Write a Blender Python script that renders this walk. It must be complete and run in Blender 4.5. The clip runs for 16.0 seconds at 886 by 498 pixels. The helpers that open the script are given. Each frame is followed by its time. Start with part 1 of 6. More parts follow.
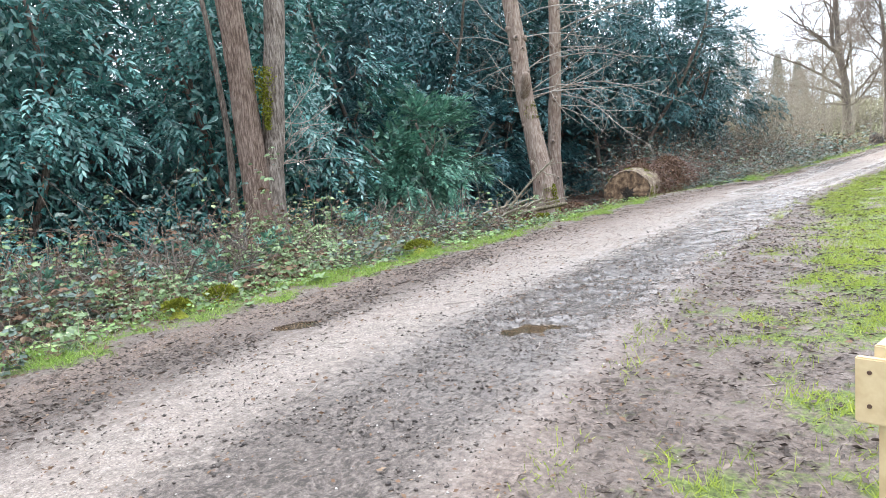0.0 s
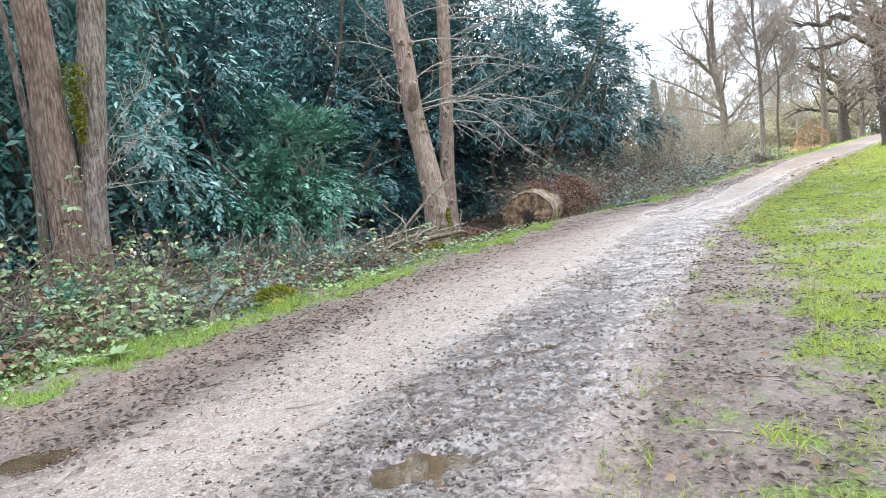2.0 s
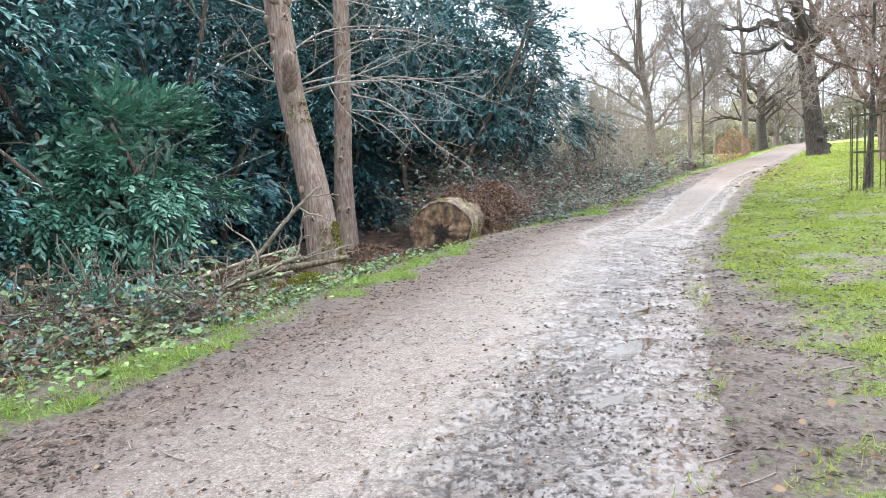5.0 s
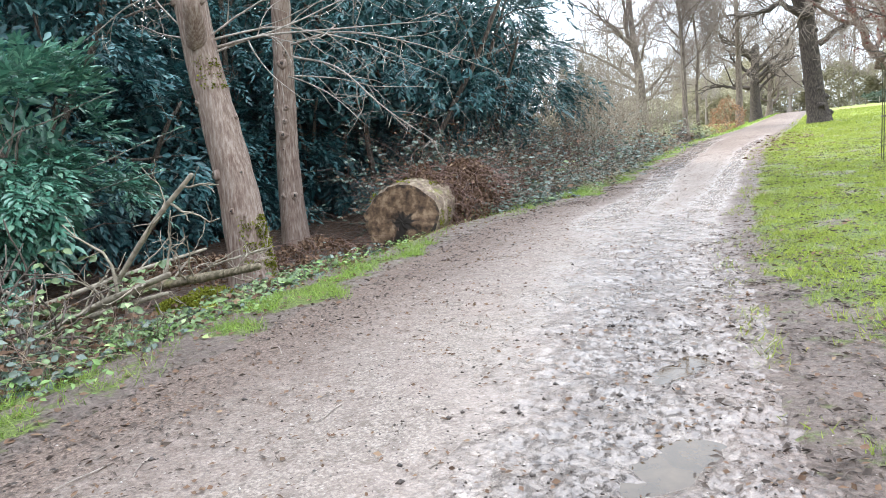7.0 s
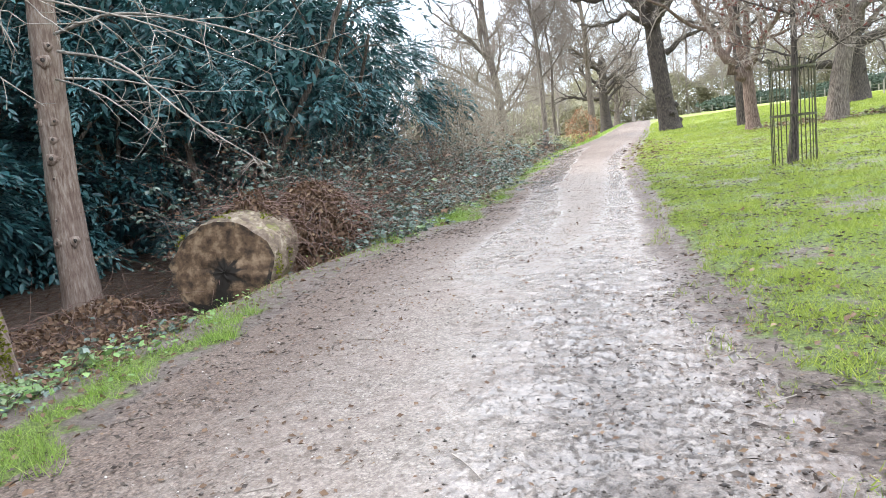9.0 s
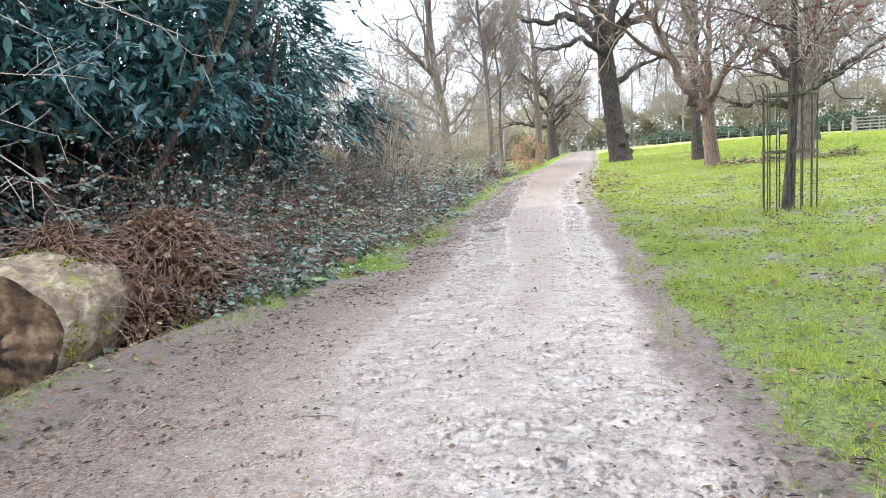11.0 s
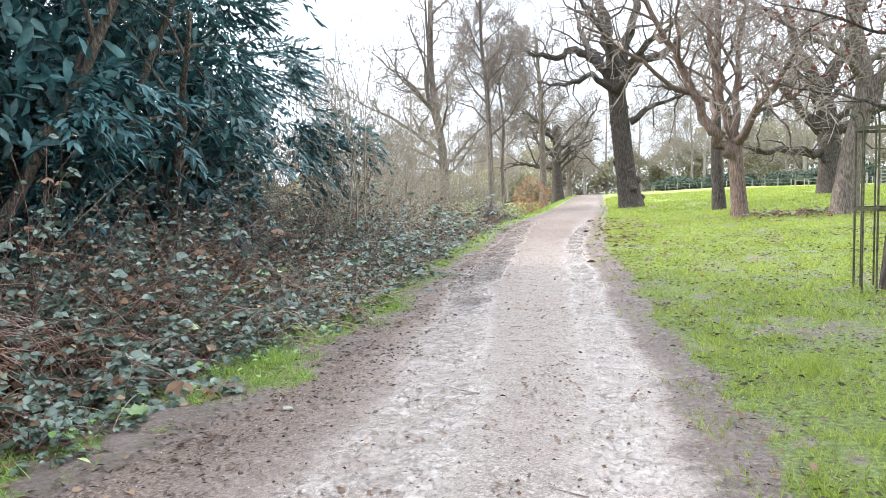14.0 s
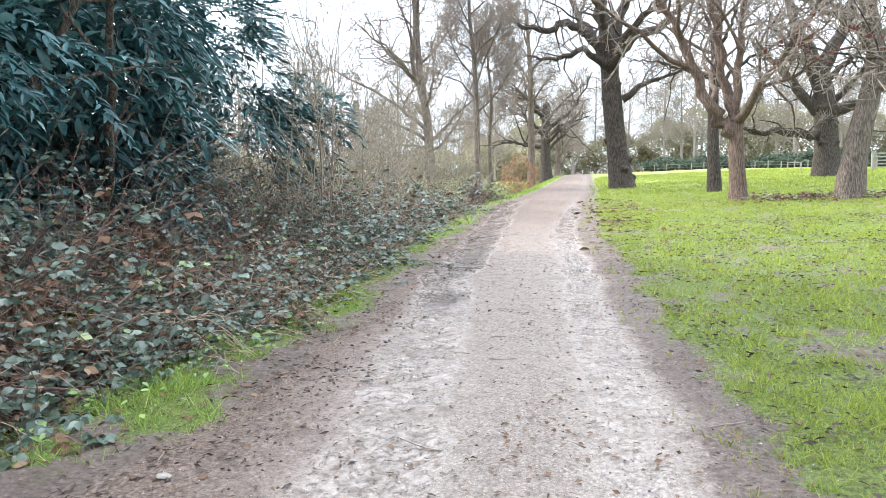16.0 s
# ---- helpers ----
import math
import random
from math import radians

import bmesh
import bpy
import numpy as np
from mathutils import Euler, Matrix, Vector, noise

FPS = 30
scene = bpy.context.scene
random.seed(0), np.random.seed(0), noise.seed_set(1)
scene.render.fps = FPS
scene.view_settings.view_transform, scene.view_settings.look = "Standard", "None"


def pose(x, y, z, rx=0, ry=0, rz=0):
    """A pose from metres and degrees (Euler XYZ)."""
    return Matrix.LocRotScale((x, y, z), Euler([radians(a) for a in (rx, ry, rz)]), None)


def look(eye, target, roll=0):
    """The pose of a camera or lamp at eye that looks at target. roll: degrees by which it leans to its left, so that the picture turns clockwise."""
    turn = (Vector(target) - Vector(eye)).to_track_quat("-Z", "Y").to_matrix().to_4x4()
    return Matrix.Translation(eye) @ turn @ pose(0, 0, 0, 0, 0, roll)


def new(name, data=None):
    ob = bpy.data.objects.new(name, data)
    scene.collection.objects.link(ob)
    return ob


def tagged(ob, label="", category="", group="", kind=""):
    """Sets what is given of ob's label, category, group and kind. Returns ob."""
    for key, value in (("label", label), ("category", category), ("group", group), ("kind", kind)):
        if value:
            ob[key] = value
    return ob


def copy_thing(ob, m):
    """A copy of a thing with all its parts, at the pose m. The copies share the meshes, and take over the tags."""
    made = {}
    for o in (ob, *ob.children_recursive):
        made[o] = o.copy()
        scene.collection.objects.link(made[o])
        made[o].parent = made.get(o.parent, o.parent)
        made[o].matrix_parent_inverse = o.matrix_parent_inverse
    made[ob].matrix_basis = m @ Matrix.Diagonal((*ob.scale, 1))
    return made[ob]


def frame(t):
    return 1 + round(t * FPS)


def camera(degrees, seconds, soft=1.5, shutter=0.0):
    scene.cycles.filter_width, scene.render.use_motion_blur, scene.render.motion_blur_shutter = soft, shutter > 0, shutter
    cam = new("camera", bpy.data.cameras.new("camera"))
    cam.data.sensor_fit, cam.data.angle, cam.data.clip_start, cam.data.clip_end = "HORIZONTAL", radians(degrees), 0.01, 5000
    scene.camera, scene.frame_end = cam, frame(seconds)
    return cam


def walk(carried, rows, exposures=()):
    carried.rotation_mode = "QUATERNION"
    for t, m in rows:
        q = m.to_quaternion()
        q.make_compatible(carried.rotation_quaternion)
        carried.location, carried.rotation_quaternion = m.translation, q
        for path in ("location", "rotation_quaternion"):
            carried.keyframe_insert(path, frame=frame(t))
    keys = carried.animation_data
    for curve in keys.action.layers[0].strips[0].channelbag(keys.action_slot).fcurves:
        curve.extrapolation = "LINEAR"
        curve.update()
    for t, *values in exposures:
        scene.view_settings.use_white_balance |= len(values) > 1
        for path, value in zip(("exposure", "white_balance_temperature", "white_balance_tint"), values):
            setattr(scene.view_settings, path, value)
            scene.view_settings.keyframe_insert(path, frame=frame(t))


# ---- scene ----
cam = camera(64.4, 16.0, soft=0.6)
PATH = [
    (0, (6.417, -1.707, 1.504), (4.947, -0.375, 1.244), -4.8),
    (0.5, (6.021, -1.186, 1.477), (4.591, 0.19, 1.226), -5.1),
    (1, (5.591, -0.725, 1.48), (4.22, 0.713, 1.251), -5.4),
    (1.5, (5.207, -0.22, 1.463), (3.901, 1.278, 1.24), -5.4),
    (2, (4.827, 0.246, 1.454), (3.574, 1.789, 1.229), -5.1),
    (2.5, (4.574, 0.741, 1.484), (3.368, 2.319, 1.248), -4.4),
    (3, (4.316, 1.227, 1.536), (3.149, 2.832, 1.288), -3.5),
    (3.5, (3.997, 1.828, 1.507), (2.871, 3.461, 1.256), -3.1),
    (4, (3.72, 2.395, 1.493), (2.625, 4.051, 1.25), -3.0),
    (4.2, (3.531, 2.651, 1.504), (2.451, 4.318, 1.268), -3.1),
    (6.3, (2.387, 5.173, 1.41), (1.314, 6.834, 1.112), -4.2),
    (6.5, (2.268, 5.42, 1.404), (1.197, 7.081, 1.098), -4.3),
    (7, (2.002, 6.078, 1.394), (0.952, 7.751, 1.082), -4.7),
    (7.5, (1.69, 6.725, 1.393), (0.693, 8.432, 1.091), -5.1),
    (8, (1.415, 7.4, 1.383), (0.5, 9.154, 1.089), -5.6),
    (8.5, (1.067, 8.076, 1.36), (0.26, 9.883, 1.071), -6.1),
    (9, (0.781, 8.73, 1.345), (0.072, 10.576, 1.042), -6.4),
    (9.5, (0.516, 9.367, 1.379), (-0.12, 11.237, 1.067), -6.3),
    (9.7, (0.412, 9.634, 1.365), (-0.199, 11.513, 1.051), -6.0),
    (11.8, (0.08, 12.885, 1.333), (-0.466, 14.796, 1.118), -2.6),
    (12, (0.057, 13.123, 1.357), (-0.489, 15.036, 1.148), -2.4),
    (12.5, (-0.072, 13.663, 1.359), (-0.622, 15.575, 1.161), -2.1),
    (13, (-0.149, 14.232, 1.345), (-0.701, 16.146, 1.164), -1.9),
    (13.5, (-0.261, 14.734, 1.348), (-0.818, 16.648, 1.185), -1.7),
    (14, (-0.32, 15.182, 1.359), (-0.877, 17.097, 1.208), -1.5),
    (14.5, (-0.407, 15.609, 1.341), (-0.963, 17.524, 1.188), -1.3),
    (15, (-0.474, 15.994, 1.359), (-1.022, 17.91, 1.188), -1.1),
    (15.5, (-0.464, 16.304, 1.368), (-0.997, 18.222, 1.175), -0.9),
    (16, (-0.537, 16.58, 1.351), (-1.058, 18.499, 1.137), -0.7),
]
walk(cam, [(t, look(eye, aim, roll)) for t, eye, aim, roll in PATH], [(0, 0.50), (6, 0.42), (10, 0.38), (16, 0.36)])
# ---- light: bright thin cloud, a soft sun low over the hedge ----
SUN = Vector((-0.85, 0.20, 0.60)).normalized()
world = bpy.data.worlds.new("sky")
scene.world = world
world.use_nodes = True
wt = world.node_tree
sky = wt.nodes.new("ShaderNodeTexSky")
sky.sky_type, sky.sun_disc = "NISHITA", False
sky.sun_elevation, sky.sun_rotation = math.asin(SUN.z), math.atan2(SUN.x, SUN.y)
wco = wt.nodes.new("ShaderNodeTexCoord")
wno = wt.nodes.new("ShaderNodeTexNoise")
wno.inputs["Scale"].default_value, wno.inputs["Detail"].default_value = 3.0, 6
wra = wt.nodes.new("ShaderNodeValToRGB")
wra.color_ramp.elements[0].position, wra.color_ramp.elements[0].color = 0.3, (0.72, 0.72, 0.72, 1)
wra.color_ramp.elements[1].position, wra.color_ramp.elements[1].color = 0.7, (1, 1, 1, 1)
wmx = wt.nodes.new("ShaderNodeMix")
wmx.data_type = "RGBA"
wmx.inputs[7].default_value = (28.1, 31.2, 35.6, 1)
wt.links.new(wco.outputs["Generated"], wno.inputs["Vector"])
wt.links.new(wno.outputs["Fac"], wra.inputs["Fac"])
wt.links.new(wra.outputs["Color"], wmx.inputs[0])
wt.links.new(sky.outputs["Color"], wmx.inputs[6])
# an overcast sky is several times brighter overhead than at the horizon
wsep = wt.nodes.new("ShaderNodeSeparateXYZ")
wlift = wt.nodes.new("ShaderNodeMath")
wlift.operation, wlift.use_clamp = "MAXIMUM", False
wlift.inputs[1].default_value = 0.0
wgrad = wt.nodes.new("ShaderNodeMath")
wgrad.operation = "MULTIPLY_ADD"
wgrad.inputs[1].default_value, wgrad.inputs[2].default_value = 1.08, 0.38
wmul = wt.nodes.new("ShaderNodeVectorMath")
wmul.operation = "SCALE"
wt.links.new(wco.outputs["Generated"], wsep.inputs["Vector"])
wt.links.new(wsep.outputs["Z"], wlift.inputs[0])
wt.links.new(wlift.outputs["Value"], wgrad.inputs[0])
wt.links.new(wmx.outputs[2], wmul.inputs[0])
wt.links.new(wgrad.outputs["Value"], wmul.inputs["Scale"])
wt.links.new(wmul.outputs["Vector"], wt.nodes["Background"].inputs["Color"])
wt.nodes["Background"].inputs["Strength"].default_value = 0.1
sun = new("sun", bpy.data.lights.new("sun", "SUN"))
sun.data.energy, sun.data.angle, sun.data.color = 5.0, radians(9), (1.0, 0.96, 0.89)
sun.matrix_world = look(SUN * 50, (0, 0, 0))


# ---- materials ----
class Mat:
    """A node material with short ways to the nodes used here."""

    def __init__(self, name, rough=0.8, spec=0.3):
        self.m = bpy.data.materials.new(name)
        self.m.use_nodes = True
        self.t = self.m.node_tree
        self.b = self.t.nodes["Principled BSDF"]
        self.b.inputs["Roughness"].default_value = rough
        self.b.inputs["Specular IOR Level"].default_value = spec
        self.co = self.t.nodes.new("ShaderNodeTexCoord").outputs["Object"]

    def link(self, a, b):
        self.t.links.new(a, b)

    def stretch(self, sx, sy, sz):
        n = self.t.nodes.new("ShaderNodeMapping")
        n.inputs["Scale"].default_value = (sx, sy, sz)
        self.link(self.co, n.inputs["Vector"])
        return n.outputs["Vector"]

    def noise(self, scale, detail=4, rough=0.6, vec=None):
        n = self.t.nodes.new("ShaderNodeTexNoise")
        n.inputs["Scale"].default_value, n.inputs["Detail"].default_value = scale, detail
        n.inputs["Roughness"].default_value = rough
        self.link(vec or self.co, n.inputs["Vector"])
        return n.outputs["Fac"]

    def cells(self, scale, vec=None, out="Distance"):
        n = self.t.nodes.new("ShaderNodeTexVoronoi")
        n.inputs["Scale"].default_value = scale
        self.link(vec or self.co, n.inputs["Vector"])
        return n.outputs[out]

    def attr(self, name):
        n = self.t.nodes.new("ShaderNodeAttribute")
        n.attribute_name = name
        return n.outputs["Fac"]

    def island(self):
        return self.t.nodes.new("ShaderNodeNewGeometry").outputs["Random Per Island"]

    def ramp(self, fac, *stops):
        n = self.t.nodes.new("ShaderNodeValToRGB")
        els = n.color_ramp.elements
        while len(els) < len(stops):
            els.new(0.5)
        for e, (p, c) in zip(els, stops):
            e.position = p
            e.color = (c, c, c, 1) if isinstance(c, (int, float)) else (*c, 1)
        self.link(fac, n.inputs["Fac"])
        return n.outputs["Color"]

    def mix(self, fac, a, b, how="MIX"):
        n = self.t.nodes.new("ShaderNodeMix")
        n.data_type, n.blend_type = "RGBA", how
        for key, v in ((0, fac), (6, a), (7, b)):
            if isinstance(v, (int, float)):
                n.inputs[key].default_value = v if key == 0 else (v, v, v, 1)
            elif isinstance(v, tuple):
                n.inputs[key].default_value = (*v, 1)
            else:
                self.link(v, n.inputs[key])
        return n.outputs[2]

    def color(self, c):
        self.link(c, self.b.inputs["Base Color"])

    def rough(self, r):
        self.link(r, self.b.inputs["Roughness"])

    def bump(self, h, strength=0.5, dist=0.01):
        n = self.t.nodes.new("ShaderNodeBump")
        n.inputs["Strength"].default_value, n.inputs["Distance"].default_value = strength, dist
        self.link(h, n.inputs["Height"])
        self.link(n.outputs["Normal"], self.b.inputs["Normal"])

    def thin(self, share, col):
        """Lets some light through a leaf."""
        n = self.t.nodes.new("ShaderNodeBsdfTranslucent")
        if isinstance(col, tuple):
            n.inputs["Color"].default_value = (*col, 1)
        else:
            self.link(col, n.inputs["Color"])
        x = self.t.nodes.new("ShaderNodeMixShader")
        x.inputs["Fac"].default_value = share
        self.link(self.b.outputs["BSDF"], x.inputs[1])
        self.link(n.outputs["BSDF"], x.inputs[2])
        self.link(x.outputs["Shader"], self.t.nodes["Material Output"].inputs["Surface"])


def leaf_mat(name, dark, mid, light, rough=0.4, share=0.2, spec=0.5):
    k = Mat(name, rough, spec)
    c = k.ramp(k.island(), (0.0, dark), (0.5, mid), (0.85, mid), (1.0, light))
    c = k.mix(k.ramp(k.noise(22, 3), (0.35, 0.0), (0.75, 0.35)), c, light)
    k.color(c)
    k.thin(share, c)
    return k.m


def patchy(m, tone, scale, share):
    """Lets broad patches of another tone run through a leaf material."""
    t = m.node_tree
    src = t.nodes["Principled BSDF"].inputs["Base Color"].links[0].from_socket
    co = t.nodes.new("ShaderNodeTexCoord")
    n = t.nodes.new("ShaderNodeTexNoise")
    n.inputs["Scale"].default_value, n.inputs["Detail"].default_value, n.inputs["Roughness"].default_value = scale, 6, 0.7
    r = t.nodes.new("ShaderNodeValToRGB")
    r.color_ramp.elements[0].position, r.color_ramp.elements[0].color = 0.42, (0, 0, 0, 1)
    r.color_ramp.elements[1].position, r.color_ramp.elements[1].color = 0.66, (share, share, share, 1)
    x = t.nodes.new("ShaderNodeMix")
    x.data_type = "RGBA"
    x.inputs[7].default_value = (*tone, 1)
    t.links.new(co.outputs["Object"], n.inputs["Vector"])
    t.links.new(n.outputs["Fac"], r.inputs["Fac"])
    t.links.new(r.outputs["Color"], x.inputs[0])
    t.links.new(src, x.inputs[6])
    t.links.new(x.outputs[2], t.nodes["Principled BSDF"].inputs["Base Color"])
    return m


def bark_mat(name, a, b, c, scale=9, deep=0.02, moss=None):
    k = Mat(name, 0.85, 0.25)
    v = k.stretch(1, 1, 0.16)
    ridges = k.noise(scale * 3, 6, 0.65, v)
    col = k.ramp(ridges, (0.40, a), (0.50, b), (0.61, c))
    col = k.mix(k.ramp(k.noise(2.3, 4), (0.42, 0.0), (0.7, 0.7)), col, k.mix(0.5, col, c))
    col = k.mix(k.ramp(k.noise(4.2, 5, 0.7), (0.46, 0.0), (0.62, 0.55)), col, k.mix(0.55, col, a))
    if moss:
        col = k.mix(k.ramp(k.noise(5, 5), (0.56, 0.0), (0.68, 0.4)), col, moss)
    k.color(col)
    k.bump(k.mix(0.4, ridges, k.cells(scale * 2, v)), 1.0, deep * 1.8)
    return k.m


def soil_tone(k):
    """Trodden wet soil, the same on the path's margin and on the lawn."""
    c = k.ramp(k.noise(30, 8, 0.78), (0.36, (0.035, 0.027, 0.023)), (0.5, (0.145, 0.108, 0.09)), (0.66, (0.30, 0.24, 0.205)))
    c = k.mix(k.ramp(k.noise(5, 6, 0.7), (0.42, 0.05), (0.64, 0.65)), c, (0.085, 0.061, 0.05))
    return k.mix(k.ramp(k.noise(0.9, 4), (0.4, 0.0), (0.7, 0.25)), c, (0.27, 0.215, 0.185))


def make_path():
    k = Mat("wet_gravel", 0.7, 0.5)
    wet, litter = k.attr("wet"), k.attr("litter")
    grit = k.noise(120, 3, 0.75)
    coarse = k.noise(42, 4, 0.75)
    stones = k.cells(70, out="Color")
    dry = k.ramp(grit, (0.28, (0.075, 0.06, 0.054)), (0.5, (0.305, 0.247, 0.205)), (0.74, (0.53, 0.46, 0.395)))
    dry = k.mix(0.35, dry, k.ramp(stones, (0.1, (0.07, 0.057, 0.05)), (0.5, (0.33, 0.27, 0.23)), (0.95, (0.60, 0.53, 0.47))))
    dry = k.mix(k.ramp(k.cells(48), (0.46, 0.0), (0.7, 0.4)), dry, (0.07, 0.055, 0.048))
    dry = k.mix(k.ramp(k.cells(26), (0.10, 0.6), (0.16, 0.0)), dry, (0.55, 0.50, 0.46))
    dry = k.mix(k.ramp(coarse, (0.55, 0.0), (0.66, 0.6)), dry, (0.065, 0.05, 0.044))
    dry = k.mix(k.ramp(k.noise(9, 6, 0.75), (0.47, 0.0), (0.68, 0.5)), dry, (0.14, 0.11, 0.095))
    dry = k.mix(k.ramp(k.noise(1.7, 5), (0.4, 0.0), (0.75, 0.4)), dry, (0.29, 0.22, 0.19))
    mud = k.ramp(k.noise(36, 6, 0.75), (0.34, (0.016, 0.012, 0.011)), (0.5, (0.088, 0.068, 0.058)), (0.68, (0.20, 0.165, 0.145)))
    leafy = k.ramp(k.noise(46, 5, 0.75), (0.34, (0.028, 0.018, 0.014)), (0.5, (0.125, 0.086, 0.067)), (0.66, (0.30, 0.225, 0.18)))
    speck = k.ramp(k.noise(11, 7, 0.8), (0.28, 0.0), (0.72, 1.0))
    lumps = k.noise(20, 7, 0.72, k.stretch(1.15, 0.85, 1))
    where = k.ramp(k.mix(1.0, k.mix(0.5, speck, 0.0), k.mix(0.5, wet, 0.0), "ADD"), (0.34, 0.0), (0.68, 0.95))
    where2 = k.ramp(k.mix(1.0, k.mix(0.5, speck, 0.0), k.mix(0.5, litter, 0.0), "ADD"), (0.36, 0.0), (0.74, 0.95))
    clods = k.mix(k.ramp(lumps, (0.50, 0.0), (0.58, 0.9)), mud, (0.024, 0.018, 0.015))
    edge = k.ramp(k.mix(1.0, k.mix(0.5, speck, 0.0), k.mix(0.5, k.attr("edge"), 0.0), "ADD"), (0.42, 0.0), (0.62, 1.0))
    k.color(k.mix(edge, k.mix(where2, k.mix(where, dry, clods), leafy), soil_tone(k)))
    film = k.mix(1.0, k.ramp(lumps, (0.51, 1.0), (0.60, 0.0)), k.ramp(k.noise(2.2, 5, 0.7), (0.33, 0.3), (0.5, 1.0)), "MULTIPLY")
    slick = k.mix(1.0, k.ramp(k.attr("shine"), (0.15, 0.0), (0.5, 1.0)), film, "MULTIPLY")
    k.rough(k.mix(slick, k.ramp(grit, (0.3, 0.55), (0.7, 0.85)), 0.12))
    k.link(k.mix(slick, 0.3, 0.6), k.b.inputs["Specular IOR Level"])
    rubble = k.mix(where, k.mix(0.5, grit, coarse), lumps)
    k.bump(k.mix(slick, rubble, k.mix(0.12, 0.46, coarse)), 1.0, 0.022)
    return k.m


def make_ground():
    k = Mat("lawn_soil", 0.85, 0.3)
    g, bare = k.attr("grass"), k.attr("shade_litter")
    turf = k.ramp(k.noise(30, 7, 0.75), (0.34, (0.03, 0.035, 0.013)), (0.52, (0.13, 0.168, 0.042)), (0.70, (0.26, 0.30, 0.085)))
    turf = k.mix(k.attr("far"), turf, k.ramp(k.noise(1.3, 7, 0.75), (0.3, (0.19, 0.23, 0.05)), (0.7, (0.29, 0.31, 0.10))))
    soil = soil_tone(k)
    dead = k.ramp(k.noise(34, 5, 0.75), (0.3, (0.018, 0.012, 0.009)), (0.55, (0.07, 0.043, 0.03)), (0.8, (0.17, 0.11, 0.075)))
    where = k.ramp(k.mix(1.0, k.ramp(k.noise(5, 5, 0.7), (0.3, 0.0), (0.7, 1.0)), g, "ADD"), (0.7, 0.0), (1.0, 1.0))
    k.color(k.mix(bare, k.mix(where, soil, turf), dead))
    k.rough(k.mix(g, k.ramp(k.noise(8, 4), (0.4, 0.42), (0.65, 0.85)), 0.9))
    k.bump(k.mix(0.4, k.noise(30, 6, 0.75), k.noise(9, 6, 0.7)), 1.0, 0.05)
    return k.m


def plain(name, a, b, scale=20, rough=0.7, metal=0.0, deep=0.004, spec=0.4):
    k = Mat(name, rough, spec)
    n = k.noise(scale, 5)
    k.color(k.ramp(n, (0.35, a), (0.68, b)))
    k.b.inputs["Metallic"].default_value = metal
    k.bump(n, 0.5, deep)
    return k.m


PATH_M, GROUND_M = make_path(), make_ground()
# haze tints these tones blue-green; the palest also paints leaf highlights
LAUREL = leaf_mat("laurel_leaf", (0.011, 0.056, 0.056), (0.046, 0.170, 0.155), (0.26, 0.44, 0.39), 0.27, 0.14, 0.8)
# laurel leaf again, with the shade at the belt's end in its colour
LAUREL_SHADED = leaf_mat("shaded_laurel_leaf", (0.007, 0.034, 0.042), (0.028, 0.104, 0.112), (0.15, 0.28, 0.27), 0.34, 0.12, 0.45)
# laurel leaf again, brightened in colour as if lit
LAUREL_LIT = leaf_mat("lit_laurel_leaf", (0.02, 0.085, 0.06), (0.052, 0.175, 0.118), (0.24, 0.42, 0.29), 0.28, 0.2, 0.8)
BRAMBLE = leaf_mat("bramble_leaf", (0.042, 0.078, 0.032), (0.125, 0.195, 0.07), (0.37, 0.43, 0.22), 0.45, 0.2)
# the palest tone is sheen painted on the dusky leaves
BRAMBLE_DARK = leaf_mat("dark_bramble_leaf", (0.02, 0.042, 0.028), (0.05, 0.084, 0.056), (0.21, 0.25, 0.20), 0.36, 0.15, 0.7)
DEAD = leaf_mat("dead_leaf", (0.042, 0.022, 0.014), (0.125, 0.07, 0.043), (0.27, 0.185, 0.115), 0.75, 0.1, 0.2)
TRODDEN = leaf_mat("trodden_leaf", (0.018, 0.013, 0.011), (0.055, 0.04, 0.032), (0.19, 0.145, 0.115), 0.7, 0.05, 0.3)
RED = leaf_mat("russet_leaf", (0.085, 0.02, 0.016), (0.16, 0.045, 0.036), (0.24, 0.10, 0.08), 0.7, 0.3, 0.2)
ORANGE = leaf_mat("beech_leaf", (0.19, 0.09, 0.045), (0.28, 0.15, 0.085), (0.38, 0.24, 0.15), 0.7, 0.3, 0.2)
GRASS = leaf_mat("grass_blade", (0.08, 0.13, 0.018), (0.27, 0.37, 0.048), (0.58, 0.60, 0.13), 0.55, 0.45, 0.3)
VERGE = leaf_mat("verge_blade", (0.075, 0.14, 0.025), (0.23, 0.37, 0.065), (0.48, 0.57, 0.16), 0.55, 0.45, 0.3)
HERB = leaf_mat("weed_leaf", (0.05, 0.11, 0.028), (0.15, 0.27, 0.07), (0.38, 0.48, 0.17), 0.45, 0.3, 0.5)
HEATH = leaf_mat("far_scrub_leaf", (0.104, 0.117, 0.065), (0.215, 0.227, 0.124), (0.403, 0.39, 0.26), 0.8, 0.1, 0.2)
MOSSLEAF = leaf_mat("moss_tuft", (0.0536, 0.0595, 0.00714), (0.143, 0.155, 0.0179), (0.268, 0.262, 0.0416), 0.9, 0.2, 0.1)
NEEDLE = leaf_mat("conifer_needle", (0.03, 0.05, 0.035), (0.06, 0.09, 0.06), (0.11, 0.14, 0.09), 0.6, 0.1, 0.3)
BARK_GREY = bark_mat("furrowed_grey_bark", (0.0578, 0.0433, 0.0347), (0.156, 0.122, 0.101), (0.266, 0.225, 0.196), 10, 0.03)
